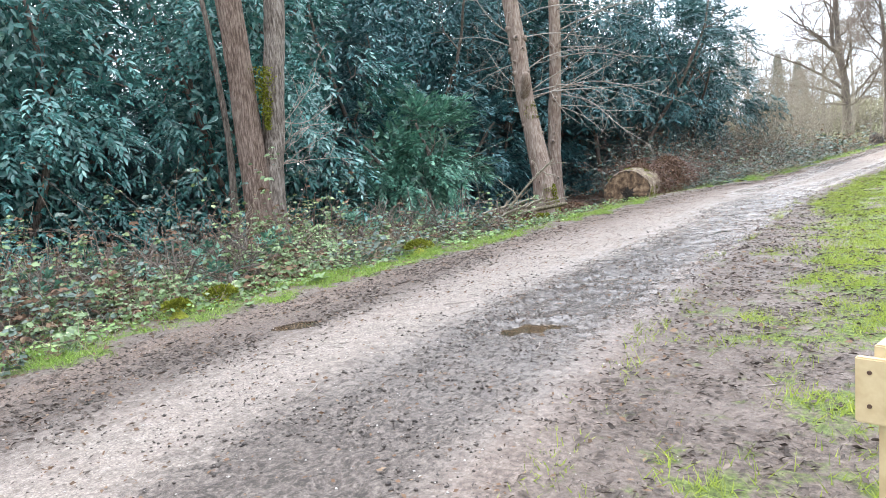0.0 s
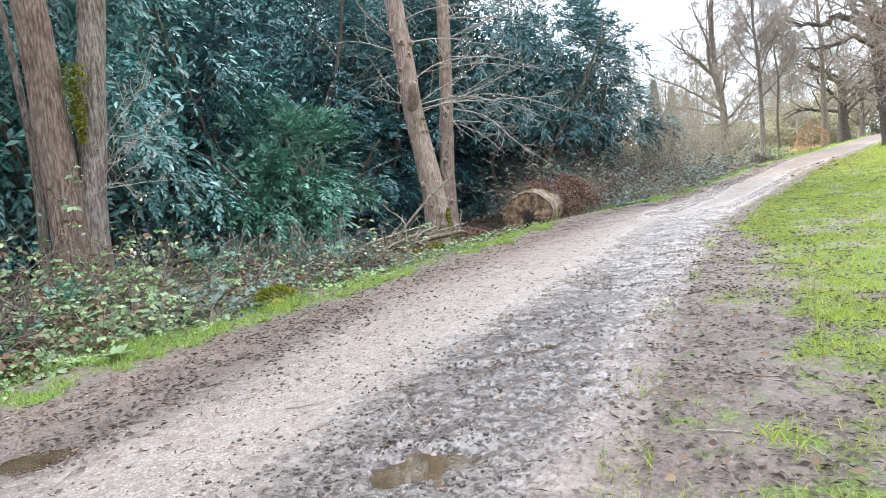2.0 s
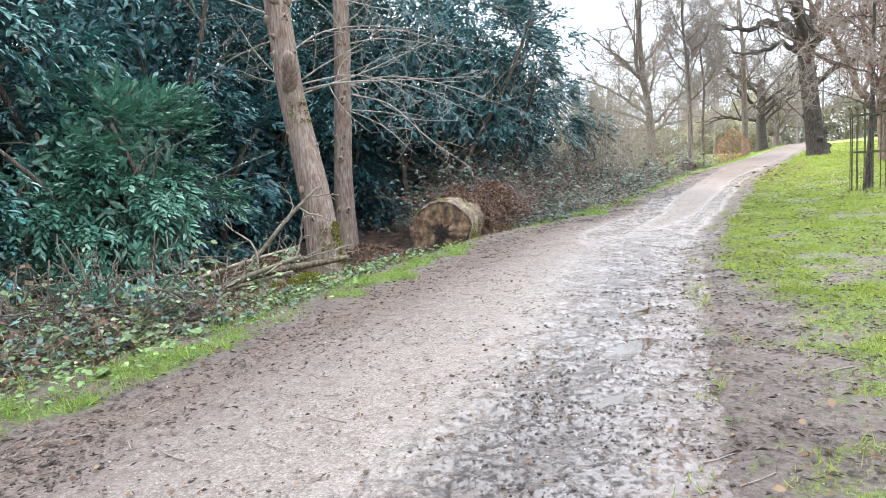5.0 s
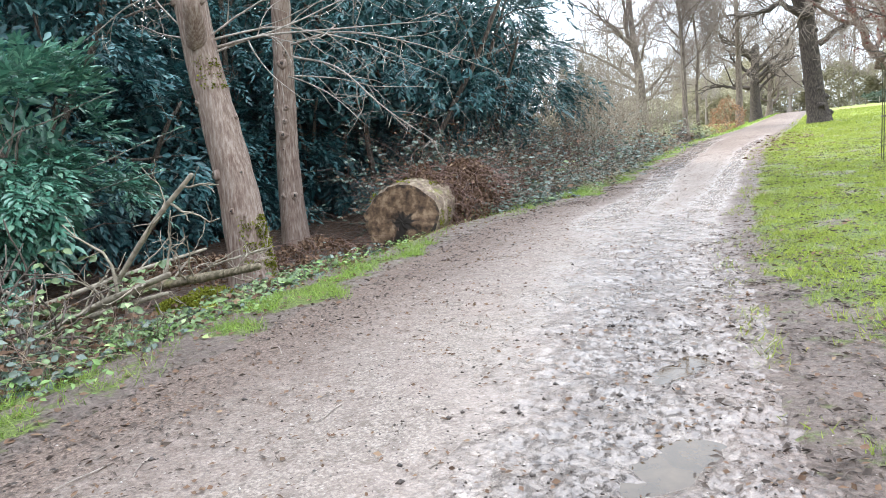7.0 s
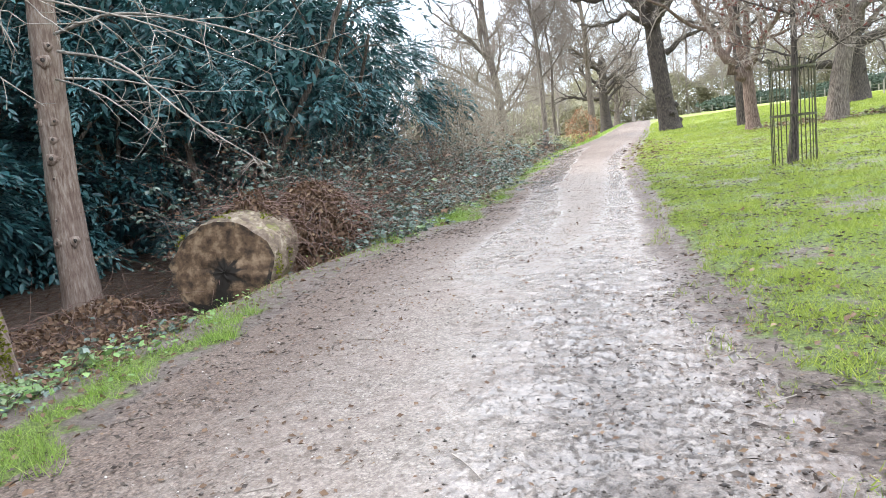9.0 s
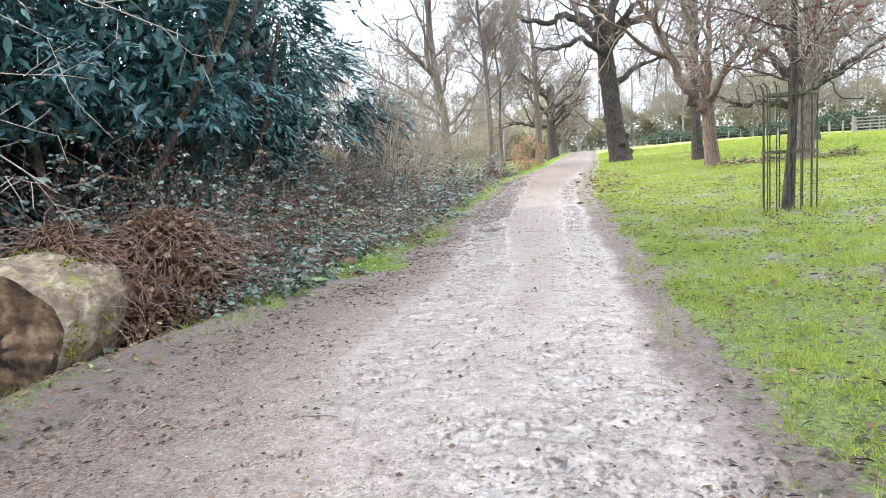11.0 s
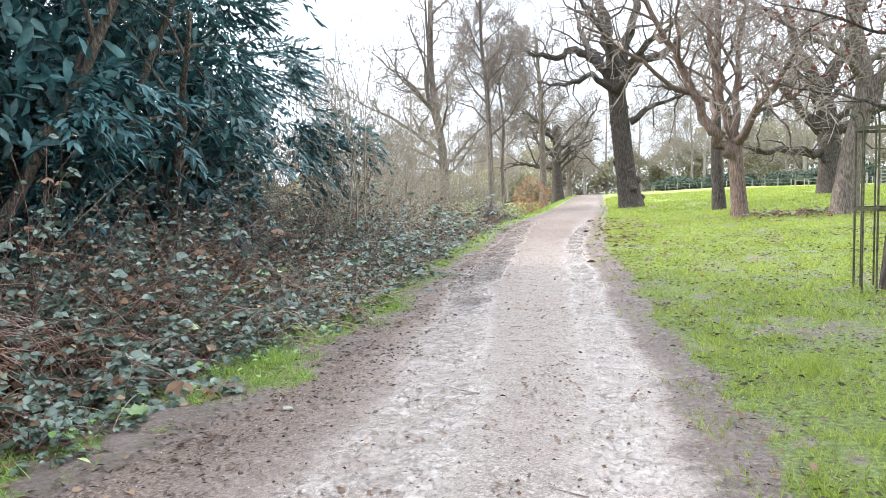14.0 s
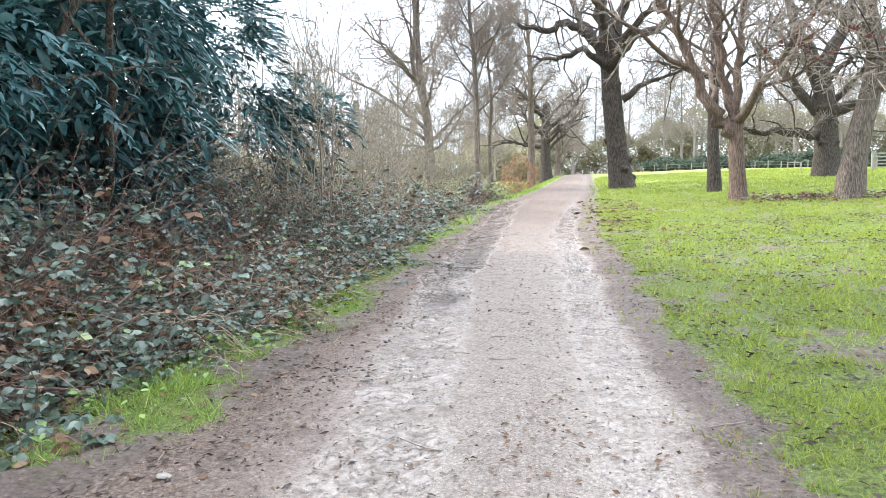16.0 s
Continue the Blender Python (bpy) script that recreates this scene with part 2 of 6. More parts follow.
BARK_RED = bark_mat("smooth_reddish_bark", (0.13, 0.085, 0.066), (0.205, 0.146, 0.116), (0.30, 0.24, 0.20), 9, 0.008)
BARK_WARM = bark_mat("warm_brown_bark", (0.068, 0.043, 0.033), (0.148, 0.1, 0.078), (0.235, 0.175, 0.143), 11, 0.03)
BARK_OAK = bark_mat("dark_oak_bark", (0.021, 0.0172, 0.0149), (0.0605, 0.0489, 0.0419), (0.125, 0.102, 0.086), 11, 0.045)
BARK_BROWN = bark_mat("brown_oak_bark", (0.06, 0.046, 0.037), (0.13, 0.103, 0.085), (0.23, 0.19, 0.16), 12, 0.03)
BARK_MOSSY = bark_mat("mossy_bark", (0.0434, 0.0403, 0.0186), (0.124, 0.0961, 0.062), (0.236, 0.192, 0.136), 8, 0.02, (0.136, 0.136, 0.031))
TWIG = plain("bare_twig", (0.17, 0.14, 0.115), (0.42, 0.37, 0.32), 14, 0.75)
TWIG_DARK = plain("dark_twig", (0.16, 0.13, 0.112), (0.36, 0.305, 0.26), 14, 0.8)
WHIP = plain("scrub_stem", (0.138, 0.112, 0.0813), (0.338, 0.294, 0.225), 12, 0.8)
CANE = plain("dead_cane", (0.095, 0.052, 0.042), (0.28, 0.18, 0.145), 16, 0.8)
STRAW = plain("dry_straw", (0.21, 0.158, 0.105), (0.39, 0.323, 0.24), 16, 0.85)
STONE = plain("dark_grit_stone", (0.045, 0.036, 0.0333), (0.18, 0.153, 0.14), 40, 0.6)
MUD = plain("wet_dark_mud", (0.022, 0.016, 0.013), (0.095, 0.072, 0.06), 25, 0.55)
MOSS = plain("moss", (0.14, 0.15, 0.015), (0.37, 0.37, 0.05), 45, 0.95, 0, 0.02)
IRON = plain("weathered_iron", (0.03, 0.031, 0.02), (0.12, 0.115, 0.06), 14, 0.5, 0.3)
TIMBER = plain("new_softwood", (0.39, 0.285, 0.15), (0.51, 0.398, 0.232), 9, 0.6)
SCREW = plain("rusty_screw", (0.07, 0.04, 0.03), (0.14, 0.09, 0.06), 60, 0.5, 0.6)
RAIL = plain("grey_timber_rail", (0.20, 0.18, 0.155), (0.40, 0.37, 0.33), 10, 0.8)


patchy(GRASS, (0.18, 0.165, 0.07), 5.0, 0.7)
patchy(GRASS, (0.42, 0.46, 0.10), 1.8, 0.8)
patchy(GRASS, (0.33, 0.32, 0.10), 0.4, 0.5)
patchy(GRASS, (0.11, 0.17, 0.045), 1.1, 0.6)
patchy(VERGE, (0.20, 0.19, 0.07), 2.0, 0.6)
PALE = plain("pale_pebble", (0.30, 0.26, 0.235), (0.62, 0.56, 0.52), 60, 0.6)


def make_water():
    k = Mat("muddy_water", 0.04, 0.5)
    k.color(k.ramp(k.noise(6, 4), (0.35, (0.045, 0.03, 0.017)), (0.7, (0.085, 0.058, 0.035))))
    k.bump(k.noise(9, 3), 0.05, 0.01)
    return k.m


def make_cut():
    """The sawn end of the log: tan wood, saw marks, cracks from the heart, a dark rotten heart."""
    k = Mat("sawn_log_end", 0.8, 0.25)
    tone = k.ramp(k.noise(5, 6, 0.65), (0.36, (0.035, 0.023, 0.016)), (0.5, (0.125, 0.078, 0.046)), (0.66, (0.31, 0.215, 0.135)))
    rot = k.attr("rot")
    k.color(k.mix(k.ramp(k.mix(1.0, k.ramp(k.noise(8, 5, 0.7), (0.3, 0.0), (0.7, 0.6)), rot, "ADD"), (0.62, 0.0), (0.95, 1.0)), tone, (0.025, 0.02, 0.016)))
    k.bump(k.noise(60, 6, 0.7), 0.5, 0.006)
    return k.m


def make_log_side():
    """Stripped sapwood: pale tan and grey, stained brown, with moss."""
    k = Mat("stripped_log", 0.8, 0.25)
    v = k.stretch(1, 0.3, 1)
    grain = k.noise(16, 6, 0.65, v)
    c = k.ramp(grain, (0.32, (0.09, 0.062, 0.042)), (0.5, (0.22, 0.165, 0.115)), (0.68, (0.40, 0.335, 0.25)))
    c = k.mix(k.ramp(k.noise(3.1, 5, 0.7), (0.44, 0.0), (0.6, 0.8)), c, (0.085, 0.055, 0.04))
    c = k.mix(k.ramp(k.noise(4.0, 5, 0.7), (0.54, 0.0), (0.64, 0.7)), c, (0.17, 0.175, 0.035))
    k.color(c)
    k.bump(k.mix(0.5, grain, k.noise(5, 5)), 1.0, 0.03)
    return k.m


WATER, CUT, LOGSIDE = make_water(), make_cut(), make_log_side()


# ---- mesh helpers ----
def raw_mesh(name, verts, faces, material, smooth=True):
    """A mesh from arrays: verts (n, 3) and a list of (m, k) index arrays."""
    verts = np.asarray(verts, np.float32)
    faces = [np.asarray(f, np.int32) for f in faces if len(f)]
    me = bpy.data.meshes.new(name)
    me.vertices.add(len(verts))
    me.vertices.foreach_set("co", verts.ravel())
    flat = np.concatenate([f.ravel() for f in faces])
    sizes = np.concatenate([np.full(len(f), f.shape[1], np.int32) for f in faces])
    me.loops.add(len(flat))
    me.loops.foreach_set("vertex_index", flat)
    me.polygons.add(len(sizes))
    me.polygons.foreach_set("loop_start", np.concatenate([[0], np.cumsum(sizes)[:-1]]).astype(np.int32))
    if smooth:
        me.polygons.foreach_set("use_smooth", np.ones(len(sizes), bool))
    me.update(calc_edges=True)
    me.materials.append(material)
    return me


def vnoise(x, y, size, seed=0):
    """Smooth value noise in 0..1 on a plane."""
    x, y = np.asarray(x, float) / size, np.asarray(y, float) / size
    xi, yi = np.floor(x).astype(np.int64), np.floor(y).astype(np.int64)
    fx, fy = x - xi, y - yi
    fx, fy = fx * fx * (3 - 2 * fx), fy * fy * (3 - 2 * fy)

    def h(a, b):
        n = (a * 374761393 + b * 668265263 + seed * 974634223) & 0xFFFFFFFF
        n = ((n ^ (n >> 13)) * 1274126177) & 0xFFFFFFFF
        return ((n ^ (n >> 16)) & 0xFFFF) / 65535.0

    return (h(xi, yi) * (1 - fx) + h(xi + 1, yi) * fx) * (1 - fy) + (h(xi, yi + 1) * (1 - fx) + h(xi + 1, yi + 1) * fx) * fy


def step(v, a, b):
    t = np.clip((np.asarray(v, float) - a) / (b - a), 0, 1)
    return t * t * (3 - 2 * t)


class Tubes:
    """Gathers tapered tubes into one mesh."""

    def __init__(self):
        self.v, self.f, self.n = [], [], 0

    def add(self, pts, radii, sides=6, rough=0.0, rng=None):
        pts, radii = np.asarray(pts, float), np.asarray(radii, float)
        n = len(pts)
        d = np.gradient(pts, axis=0)
        d /= np.linalg.norm(d, axis=1)[:, None] + 1e-9
        ref = np.array((0.0, 0, 1)) if abs(d[0][2]) < 0.8 else np.array((1.0, 0, 0))
        u = np.cross(d, ref)
        u /= np.linalg.norm(u, axis=1)[:, None] + 1e-9
        w = np.cross(d, u)
        a = np.arange(sides) * 2 * np.pi / sides
        r = np.repeat(radii[:, None], sides, 1)
        if rough and rng is not None:
            r = r * (1 + rough * (rng.random((n, sides)) - 0.5) + rough * 0.8 * np.sin(a * 3 + rng.random() * 6)[None])
        ring = pts[:, None] + r[..., None] * (np.cos(a)[None, :, None] * u[:, None] + np.sin(a)[None, :, None] * w[:, None])
        i, j = np.meshgrid(np.arange(n - 1), np.arange(sides), indexing="ij")
        k = (j + 1) % sides
        f = np.stack([i * sides + j, i * sides + k, (i + 1) * sides + k, (i + 1) * sides + j], -1).reshape(-1, 4)
        self.v += [ring.reshape(-1, 3), pts[-1:] + d[-1:] * radii[-1]]
        self.f.append(f + self.n)
        top = (n - 1) * sides
        cap = np.array([[top + q, top + (q + 1) % sides, n * sides, n * sides] for q in range(sides)])
        self.f.append(np.stack([cap[:, 0], cap[:, 1], cap[:, 2], cap[:, 2]], 1)[:, :3] + self.n)
        self.n += n * sides + 1

    def mesh(self, name, material):
        return raw_mesh(name, np.concatenate(self.v), self.quads_tris(), material)

    def quads_tris(self):
        return [np.concatenate([f for f in self.f if f.shape[1] == 4]), np.concatenate([f for f in self.f if f.shape[1] == 3])]


LEAF = (np.array([(0, 0, 0), (0.38, 0.25, 0.05), (-0.38, 0.25, 0.05), (0.5, 0.55, 0.03), (-0.5, 0.55, 0.03), (0, 0.3, -0.02),
                  (0, 0.62, -0.06), (0, 1, -0.16)]),
        [np.array([(0, 1, 5), (0, 5, 2), (6, 3, 7), (6, 7, 4)]), np.array([(5, 1, 3, 6), (5, 6, 4, 2)])])
SIMPLE = (np.array([(0, 0, 0), (0.5, 0.45, 0.04), (-0.5, 0.45, 0.04), (0, 1, -0.08)]), [np.array([(0, 1, 3), (0, 3, 2)])])
BLADE = (np.array([(0.5, 0, 0), (-0.5, 0, 0), (0, 1, 0.0)]), [np.array([(0, 1, 2)])])


def unit(a):
    return a / (np.linalg.norm(a, axis=-1, keepdims=True) + 1e-9)


def leaves(name, p, d, up, length, width, material, shape=LEAF):
    """Many leaves in one mesh: p base, d direction, up rough normal, sizes per leaf."""
    d = unit(d)
    r = unit(np.cross(d, up))
    n = np.cross(r, d)
    t, faces = shape
    v = (p[:, None] + t[None, :, 0:1] * (r * width[:, None])[:, None] + t[None, :, 1:2] * (d * length[:, None])[:, None]
         + t[None, :, 2:3] * (n * length[:, None])[:, None])
    off = np.arange(len(p))[:, None, None] * len(t)
    return raw_mesh(name, v.reshape(-1, 3), [(f[None] + off).reshape(-1, f.shape[1]) for f in faces], material)


def empty(name, at, label, category, group="", kind=""):
    ob = new(name)
    ob.location = at
    ob.empty_display_size = 0.2
    return tagged(ob, label, category, group, kind)


def hang(name, me, parent, label=""):
    """A part whose mesh is in world coordinates, under its thing."""
    ob = new(name, me)
    ob.parent = parent
    base = Vector((0, 0, 0))
    q = parent
    while q is not None:
        base += q.location
        q = q.parent
    me.transform(Matrix.Translation(-base))
    return tagged(ob, label)


def part(name, bm, material, parent, label=""):
    me = bpy.data.meshes.new(name)
    bm.to_mesh(me)
    bm.free()
    me.materials.append(material)
    return hang(name, me, parent, label)


def block(x0, x1, y0, y1, z0, z1, bevel=0.006):
    bm = bmesh.new()
    bmesh.ops.create_cube(bm, size=1, matrix=Matrix.Translation(((x0 + x1) / 2, (y0 + y1) / 2, (z0 + z1) / 2)) @ Matrix.Diagonal((x1 - x0, y1 - y0, z1 - z0, 1)))
    if bevel:
        bmesh.ops.bevel(bm, geom=bm.edges[:], offset=bevel, segments=2, affect="EDGES")
    return bm


# ---- the plan: path edges and the lie of the land ----
def left_edge(y):
    return np.interp(y, (-30, -8, -0.8, 0.6, 3.6, 5, 7, 9.5, 12.5, 16, 19.5, 22.5, 30, 40, 46, 56, 107, 200),
                     (14, 3.6, 0.1, -0.5, -1.1, -1.3, -1.6, -2.1, -2.7, -3.2, -2.85, -3.0, -3.95, -5.1, -5.3, -5.6, -9.0, -15))


def right_edge(y):
    return np.interp(y, (-30, -8, 0, 3, 6, 9.7, 12, 14, 16.2, 19.4, 23, 27, 31.5, 35, 44, 54, 107, 200),
                     (22, 9.5, 4.7, 3.6, 2.6, 1.7, 1.2, 0.75, 0.42, 0.12, -0.4, -0.85, -1.45, -1.6, -2.1, -2.5, -5.8, -12))


PUDDLES = [(0.42, 1.75, 0.18, 0.28, -25), (2.52, 2.72, 0.16, 0.27, -20), (1.95, 4.9, 0.07, 0.16, -20), (1.55, 7.6, 0.06, 0.16, -12),
           (1.05, 10.05, 0.11, 0.28, -14), (1.3, 8.85, 0.16, 0.3, -14)]


def land(x, y):
    x, y = np.asarray(x, float), np.asarray(y, float)
    z = 0.0108 * np.clip(y - 24, 0, 83)
    z = z + 0.039 * np.clip(x - right_edge(y), 0, 16) * step(y, 6, 20)
    drop = np.interp(y, (-5, 5, 12, 15, 18, 30, 60), (0.12, 0.18, 0.43, 0.55, 0.46, 0.42, 0.8))
    z = z - drop * step(left_edge(y) - x, 0.35, 2.5)
    out = step(np.maximum(left_edge(y) - x, x - right_edge(y)), 0, 1.5)
    return z + out * (0.05 * (vnoise(x, y, 1.7, 3) - 0.5) + 0.03 * (vnoise(x, y, 0.4, 4) - 0.5))


def axis(fine0, fine1, h, end0, end1, grow=1.25):
    mid = list(np.arange(fine0, fine1, h))
    a, s = [], h
    while (a[-1] if a else fine0) > end0:
        s *= grow
        a.append((a[-1] if a else fine0) - s)
    b, s = [], h
    while (b[-1] if b else mid[-1]) < end1:
        s *= grow
        b.append((b[-1] if b else mid[-1]) + s)
    return np.array(a[::-1] + mid + b)


def sheet(name, xs, ys, fz, material):
    nx, ny = xs.shape[1], xs.shape[0]
    z = fz(xs, ys)
    i, j = np.meshgrid(np.arange(ny - 1), np.arange(nx - 1), indexing="ij")
    f = np.stack([i * nx + j, i * nx + j + 1, (i + 1) * nx + j + 1, (i + 1) * nx + j], -1).reshape(-1, 4)
    return raw_mesh(name, np.stack([xs, ys, z], -1).reshape(-1, 3), [f], material)


def mark(me, name, values):
    a = me.attributes.new(name, "FLOAT", "POINT")
    a.data.foreach_set("value", np.asarray(values, np.float32).ravel())


def grass_share(x, y):
    """How much turf grows at a place, 0..1."""
    dr = x - right_edge(y)
    wide = np.interp(y, (-4, 2, 8, 13, 18), (3.4, 2.4, 1.5, 0.55, 0.32))
    worn = vnoise(x, y, 0.55, 8) * 0.6 + vnoise(x, y, 0.18, 9) * 0.4
    right = step(dr / wide + (worn - 0.5) * 1.1, 0.25, 1.0)
    right = right * (1 - 0.7 * step(vnoise(x, y, 0.5, 21) * 0.5 + vnoise(x, y, 0.16, 22) * 0.5, 0.60, 0.72))
    right = right * (1 - 0.75 * step(vnoise(x, y, 1.5, 25) * 0.55 + vnoise(x, y, 0.35, 26) * 0.45, 0.60, 0.70) * np.interp(dr, (2, 6), (1, 0.45)))
    dl = left_edge(y) - x
    left = step(dl + (worn - 0.5) * 1.1, 0.0, 0.35) * (1 - step(dl + (worn - 0.5) * 1.3 - np.interp(y, (5, 10), (0.35, 0.0)), 0.6, 1.15)) * (0.08 + 0.92 * step(vnoise(x, y, 0.7, 23) * 0.6 + vnoise(x, y, 0.22, 24) * 0.4, 0.34, 0.62)) * np.interp(y, (8, 12, 13.5, 14.6, 17, 18.6), (1, 1, 0.8, 0.12, 0.12, 0.9))
    left = np.where(y > 46, step(dl, 0, 0.5), left)
    return np.where(dr > 0, right, left)


def build_ground():
    gx, gy = np.meshgrid(axis(-9, 10, 0.14, -420, 420), axis(-6, 30, 0.14, -300, 600))

    def z(x, y):
        inside = step(x, left_edge(y) + 0.05, left_edge(y) + 0.35) * (1 - step(x, right_edge(y) - 0.35, right_edge(y) - 0.05))
        return land(x, y) - 0.12 * inside
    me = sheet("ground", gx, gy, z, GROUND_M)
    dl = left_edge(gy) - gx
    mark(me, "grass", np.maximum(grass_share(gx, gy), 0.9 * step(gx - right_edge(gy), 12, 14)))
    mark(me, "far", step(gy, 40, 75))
    mark(me, "shade_litter", step(dl, 0.8, 1.5) * np.interp(gy, (30, 60), (1, 0.35)))
    tagged(new("ground", me), "muddy lawn and leaf-strewn verge beside the path", "ground", kind="structure")


def path_parts(u, y):
    """Churned mud, wheel tracks, the wet middle and the left rut, 0..1, at u across the path."""
    centre = np.interp(y, (2, 10), (0.70, 0.82))
    churn = np.interp(y, (-8, 4, 12, 17), (1, 1, 0.85, 0.0)) * np.clip(np.exp(-((u - centre) / 0.15) ** 2) + 0.45 * step(u, 0.6, 0.8) - 0.2 * step(u, 0.88, 1.0), 0, 1)
    tracks = np.exp(-((u - np.interp(y, (17, 20, 25), (0.46, 0.39, 0.21))) / 0.10) ** 2) * np.interp(y, (14, 18, 34, 46), (0.0, 1.2, 1.2, 0.2)) + np.exp(-((u - 0.8) / 0.09) ** 2) * np.interp(y, (11, 16, 36, 46), (0.3, 0.7, 0.7, 0.2))
    mid = np.exp(-((u - 0.62) / 0.16) ** 2) * np.interp(y, (9, 11, 15, 18), (0.5, 0.9, 0.8, 0.3))
    rut = np.exp(-((u - np.interp(y, (3, 7), (0.20, 0.08))) / np.interp(y, (2, 6), (0.17, 0.13))) ** 2) * np.interp(y, (-8, 3, 8), (1.0, 1.0, 0.4))
    return churn, tracks, mid, rut


def path_z(x, y, hollows=True):
    x, y = np.asarray(x, float), np.asarray(y, float)
    u = np.clip((x - left_edge(y) + 0.1) / (right_edge(y) - left_edge(y) + 0.2), 0, 1)
    churn, tracks, mid, rut = path_parts(u, y)
    z = land(x, y) + 0.03 * np.sin(np.pi * u) - 0.06 * (step(-u, -0.03, 0.0) + step(u, 0.97, 1.0))
    z = z + (vnoise(x, y, 0.35, 11) - 0.5) * 0.020 + (vnoise(x, y, 0.11, 12) - 0.5) * (0.010 + 0.024 * churn) + (vnoise(x, y, 0.055, 13) - 0.5) * (0.009 + 0.016 * churn)
    z = z - 0.018 * tracks - 0.02 * rut - 0.012 * churn
    if hollows:
        for px, py, rx, ry, rot in PUDDLES:
            c, s = math.cos(radians(rot)), math.sin(radians(rot))
            q = (((x - px) * c + (y - py) * s) / rx) ** 2 + ((-(x - px) * s + (y - py) * c) / ry) ** 2
            z = z - 0.05 * np.exp(-q ** 1.5)
    return z


def floor_z(x, y):
    """The top of path or ground."""
    x, y = np.asarray(x, float), np.asarray(y, float)
    on = (x > left_edge(y) + 0.02) & (x < right_edge(y) - 0.02)
    return np.where(on, path_z(x, y), land(x, y))


def build_path():
    ys = axis(-7, 30, 0.04, -60, 190, 1.12)
    uu, yy = np.meshgrid(np.linspace(0, 1, 90), ys)
    wob = 0.22 * (vnoise(yy, yy * 0, 0.9, 5) - 0.5) + 0.14 * (vnoise(yy, yy * 0, 0.25, 6) - 0.5)
    a, b = left_edge(yy) - 0.12 + wob, right_edge(yy) + 0.12 - wob * 0.9
    xx = a + (b - a) * uu
    churn, tracks, mid, rut = path_parts(uu, yy)
    wet = np.clip(churn * np.interp(yy, (5, 9), (0.85, 0.55)) + tracks * 0.25 + mid * 0.4 + rut + 0.75 * np.exp(-((uu - 0.27) / 0.07) ** 2) * np.interp(yy, (20, 23, 32, 38), (0, 1, 1, 0)) * step(vnoise(xx, yy, 0.8, 62), 0.25, 0.6), 0, 1)
    # past y 22 leafy brown spreads right across, painted against the far end's glare
    litter = np.clip(np.exp(-(uu / 0.11) ** 2) * 0.9 + np.exp(-((uu - 0.10) / 0.31) ** 2) * np.interp(yy, (0, 6, 12, 19, 25), (0.55, 0.7, 1.0, 0.85, 0.15)) + 0.3 * step(uu, 0.84, 1.0) + np.interp(yy, (22, 36), (0, 1.0)) * (0.6 + 0.4 * vnoise(xx, yy, 1.5, 61)), 0, 1)
    me = sheet("path", xx, yy, path_z, PATH_M)
    mark(me, "wet", wet)
    mark(me, "litter", litter)
    mark(me, "shine", np.clip(wet - 0.9 * rut + 0.55 * tracks + 0.1 * mid + 0.25 * churn, 0, 1) * np.interp(yy, (-1, 3, 8), (0.0, 0.5, 1.0)))
    mark(me, "edge", np.maximum(step(uu, 0.80, 0.97), 0.8 * (1 - step(uu, 0.0, 0.05))))
    tagged(new("path", me), "worn gravel path, wet and muddy along its ruts", "path", kind="structure")


build_ground()
build_path()

for px, py, rx, ry, rot in PUDDLES:
    bm = bmesh.new()
    ring = []
    for k in range(36):
        a = k * math.tau / 36
        f = 1.5 + 0.12 * math.sin(3 * a + px) + 0.07 * math.sin(7 * a + py)
        lx, ly = math.cos(a) * rx * f, math.sin(a) * ry * f
        c, s = math.cos(radians(rot)), math.sin(radians(rot))
        ring.append(bm.verts.new((lx * c - ly * s, lx * s + ly * c, 0)))
    bm.faces.new(ring)
    me = bpy.data.meshes.new("puddle")
    bm.to_mesh(me)
    bm.free()
    me.materials.append(WATER)
    ob = new("puddle", me)
    ob.location = (px, py, float(np.mean(path_z(px + 0.2 * np.cos(np.arange(12)), py + 0.3 * np.sin(np.arange(12)), False))) - 0.025)
    tagged(ob, "shallow brown rain puddle in a muddy rut of the path", "puddle", "puddles on the path")


# ---- trees ----
def shoot(rng, p, d, length, r0, r1, n, wig, lift):
    """A wandering branch: points and radii."""
    pts, d = [np.array(p, float)], np.array(d, float)
    d /= np.linalg.norm(d) + 1e-9
    for _ in range(n):
        d = d + rng.normal(0, wig, 3) + np.array((0, 0, lift))
        d /= np.linalg.norm(d) + 1e-9
        pts.append(pts[-1] + d * length / n)
    return np.array(pts), np.linspace(r0, r1, n + 1)


def smooth_line(pts, per=4):
    """Rounds a rough line of points."""
    pts = np.asarray(pts, float)
    q = np.concatenate([2 * pts[:1] - pts[1:2], pts, 2 * pts[-1:] - pts[-2:-1]])
    out = []
    for i in range(1, len(q) - 2):
        a, b, c, e = q[i - 1], q[i], q[i + 1], q[i + 2]
        for t in np.linspace(0, 1, per, endpoint=False):
            out.append(0.5 * (2 * b + (c - a) * t + (2 * a - 5 * b + 4 * c - e) * t * t + (3 * b - a - 3 * c + e) * t ** 3))
    return np.array(out + [pts[-1]])


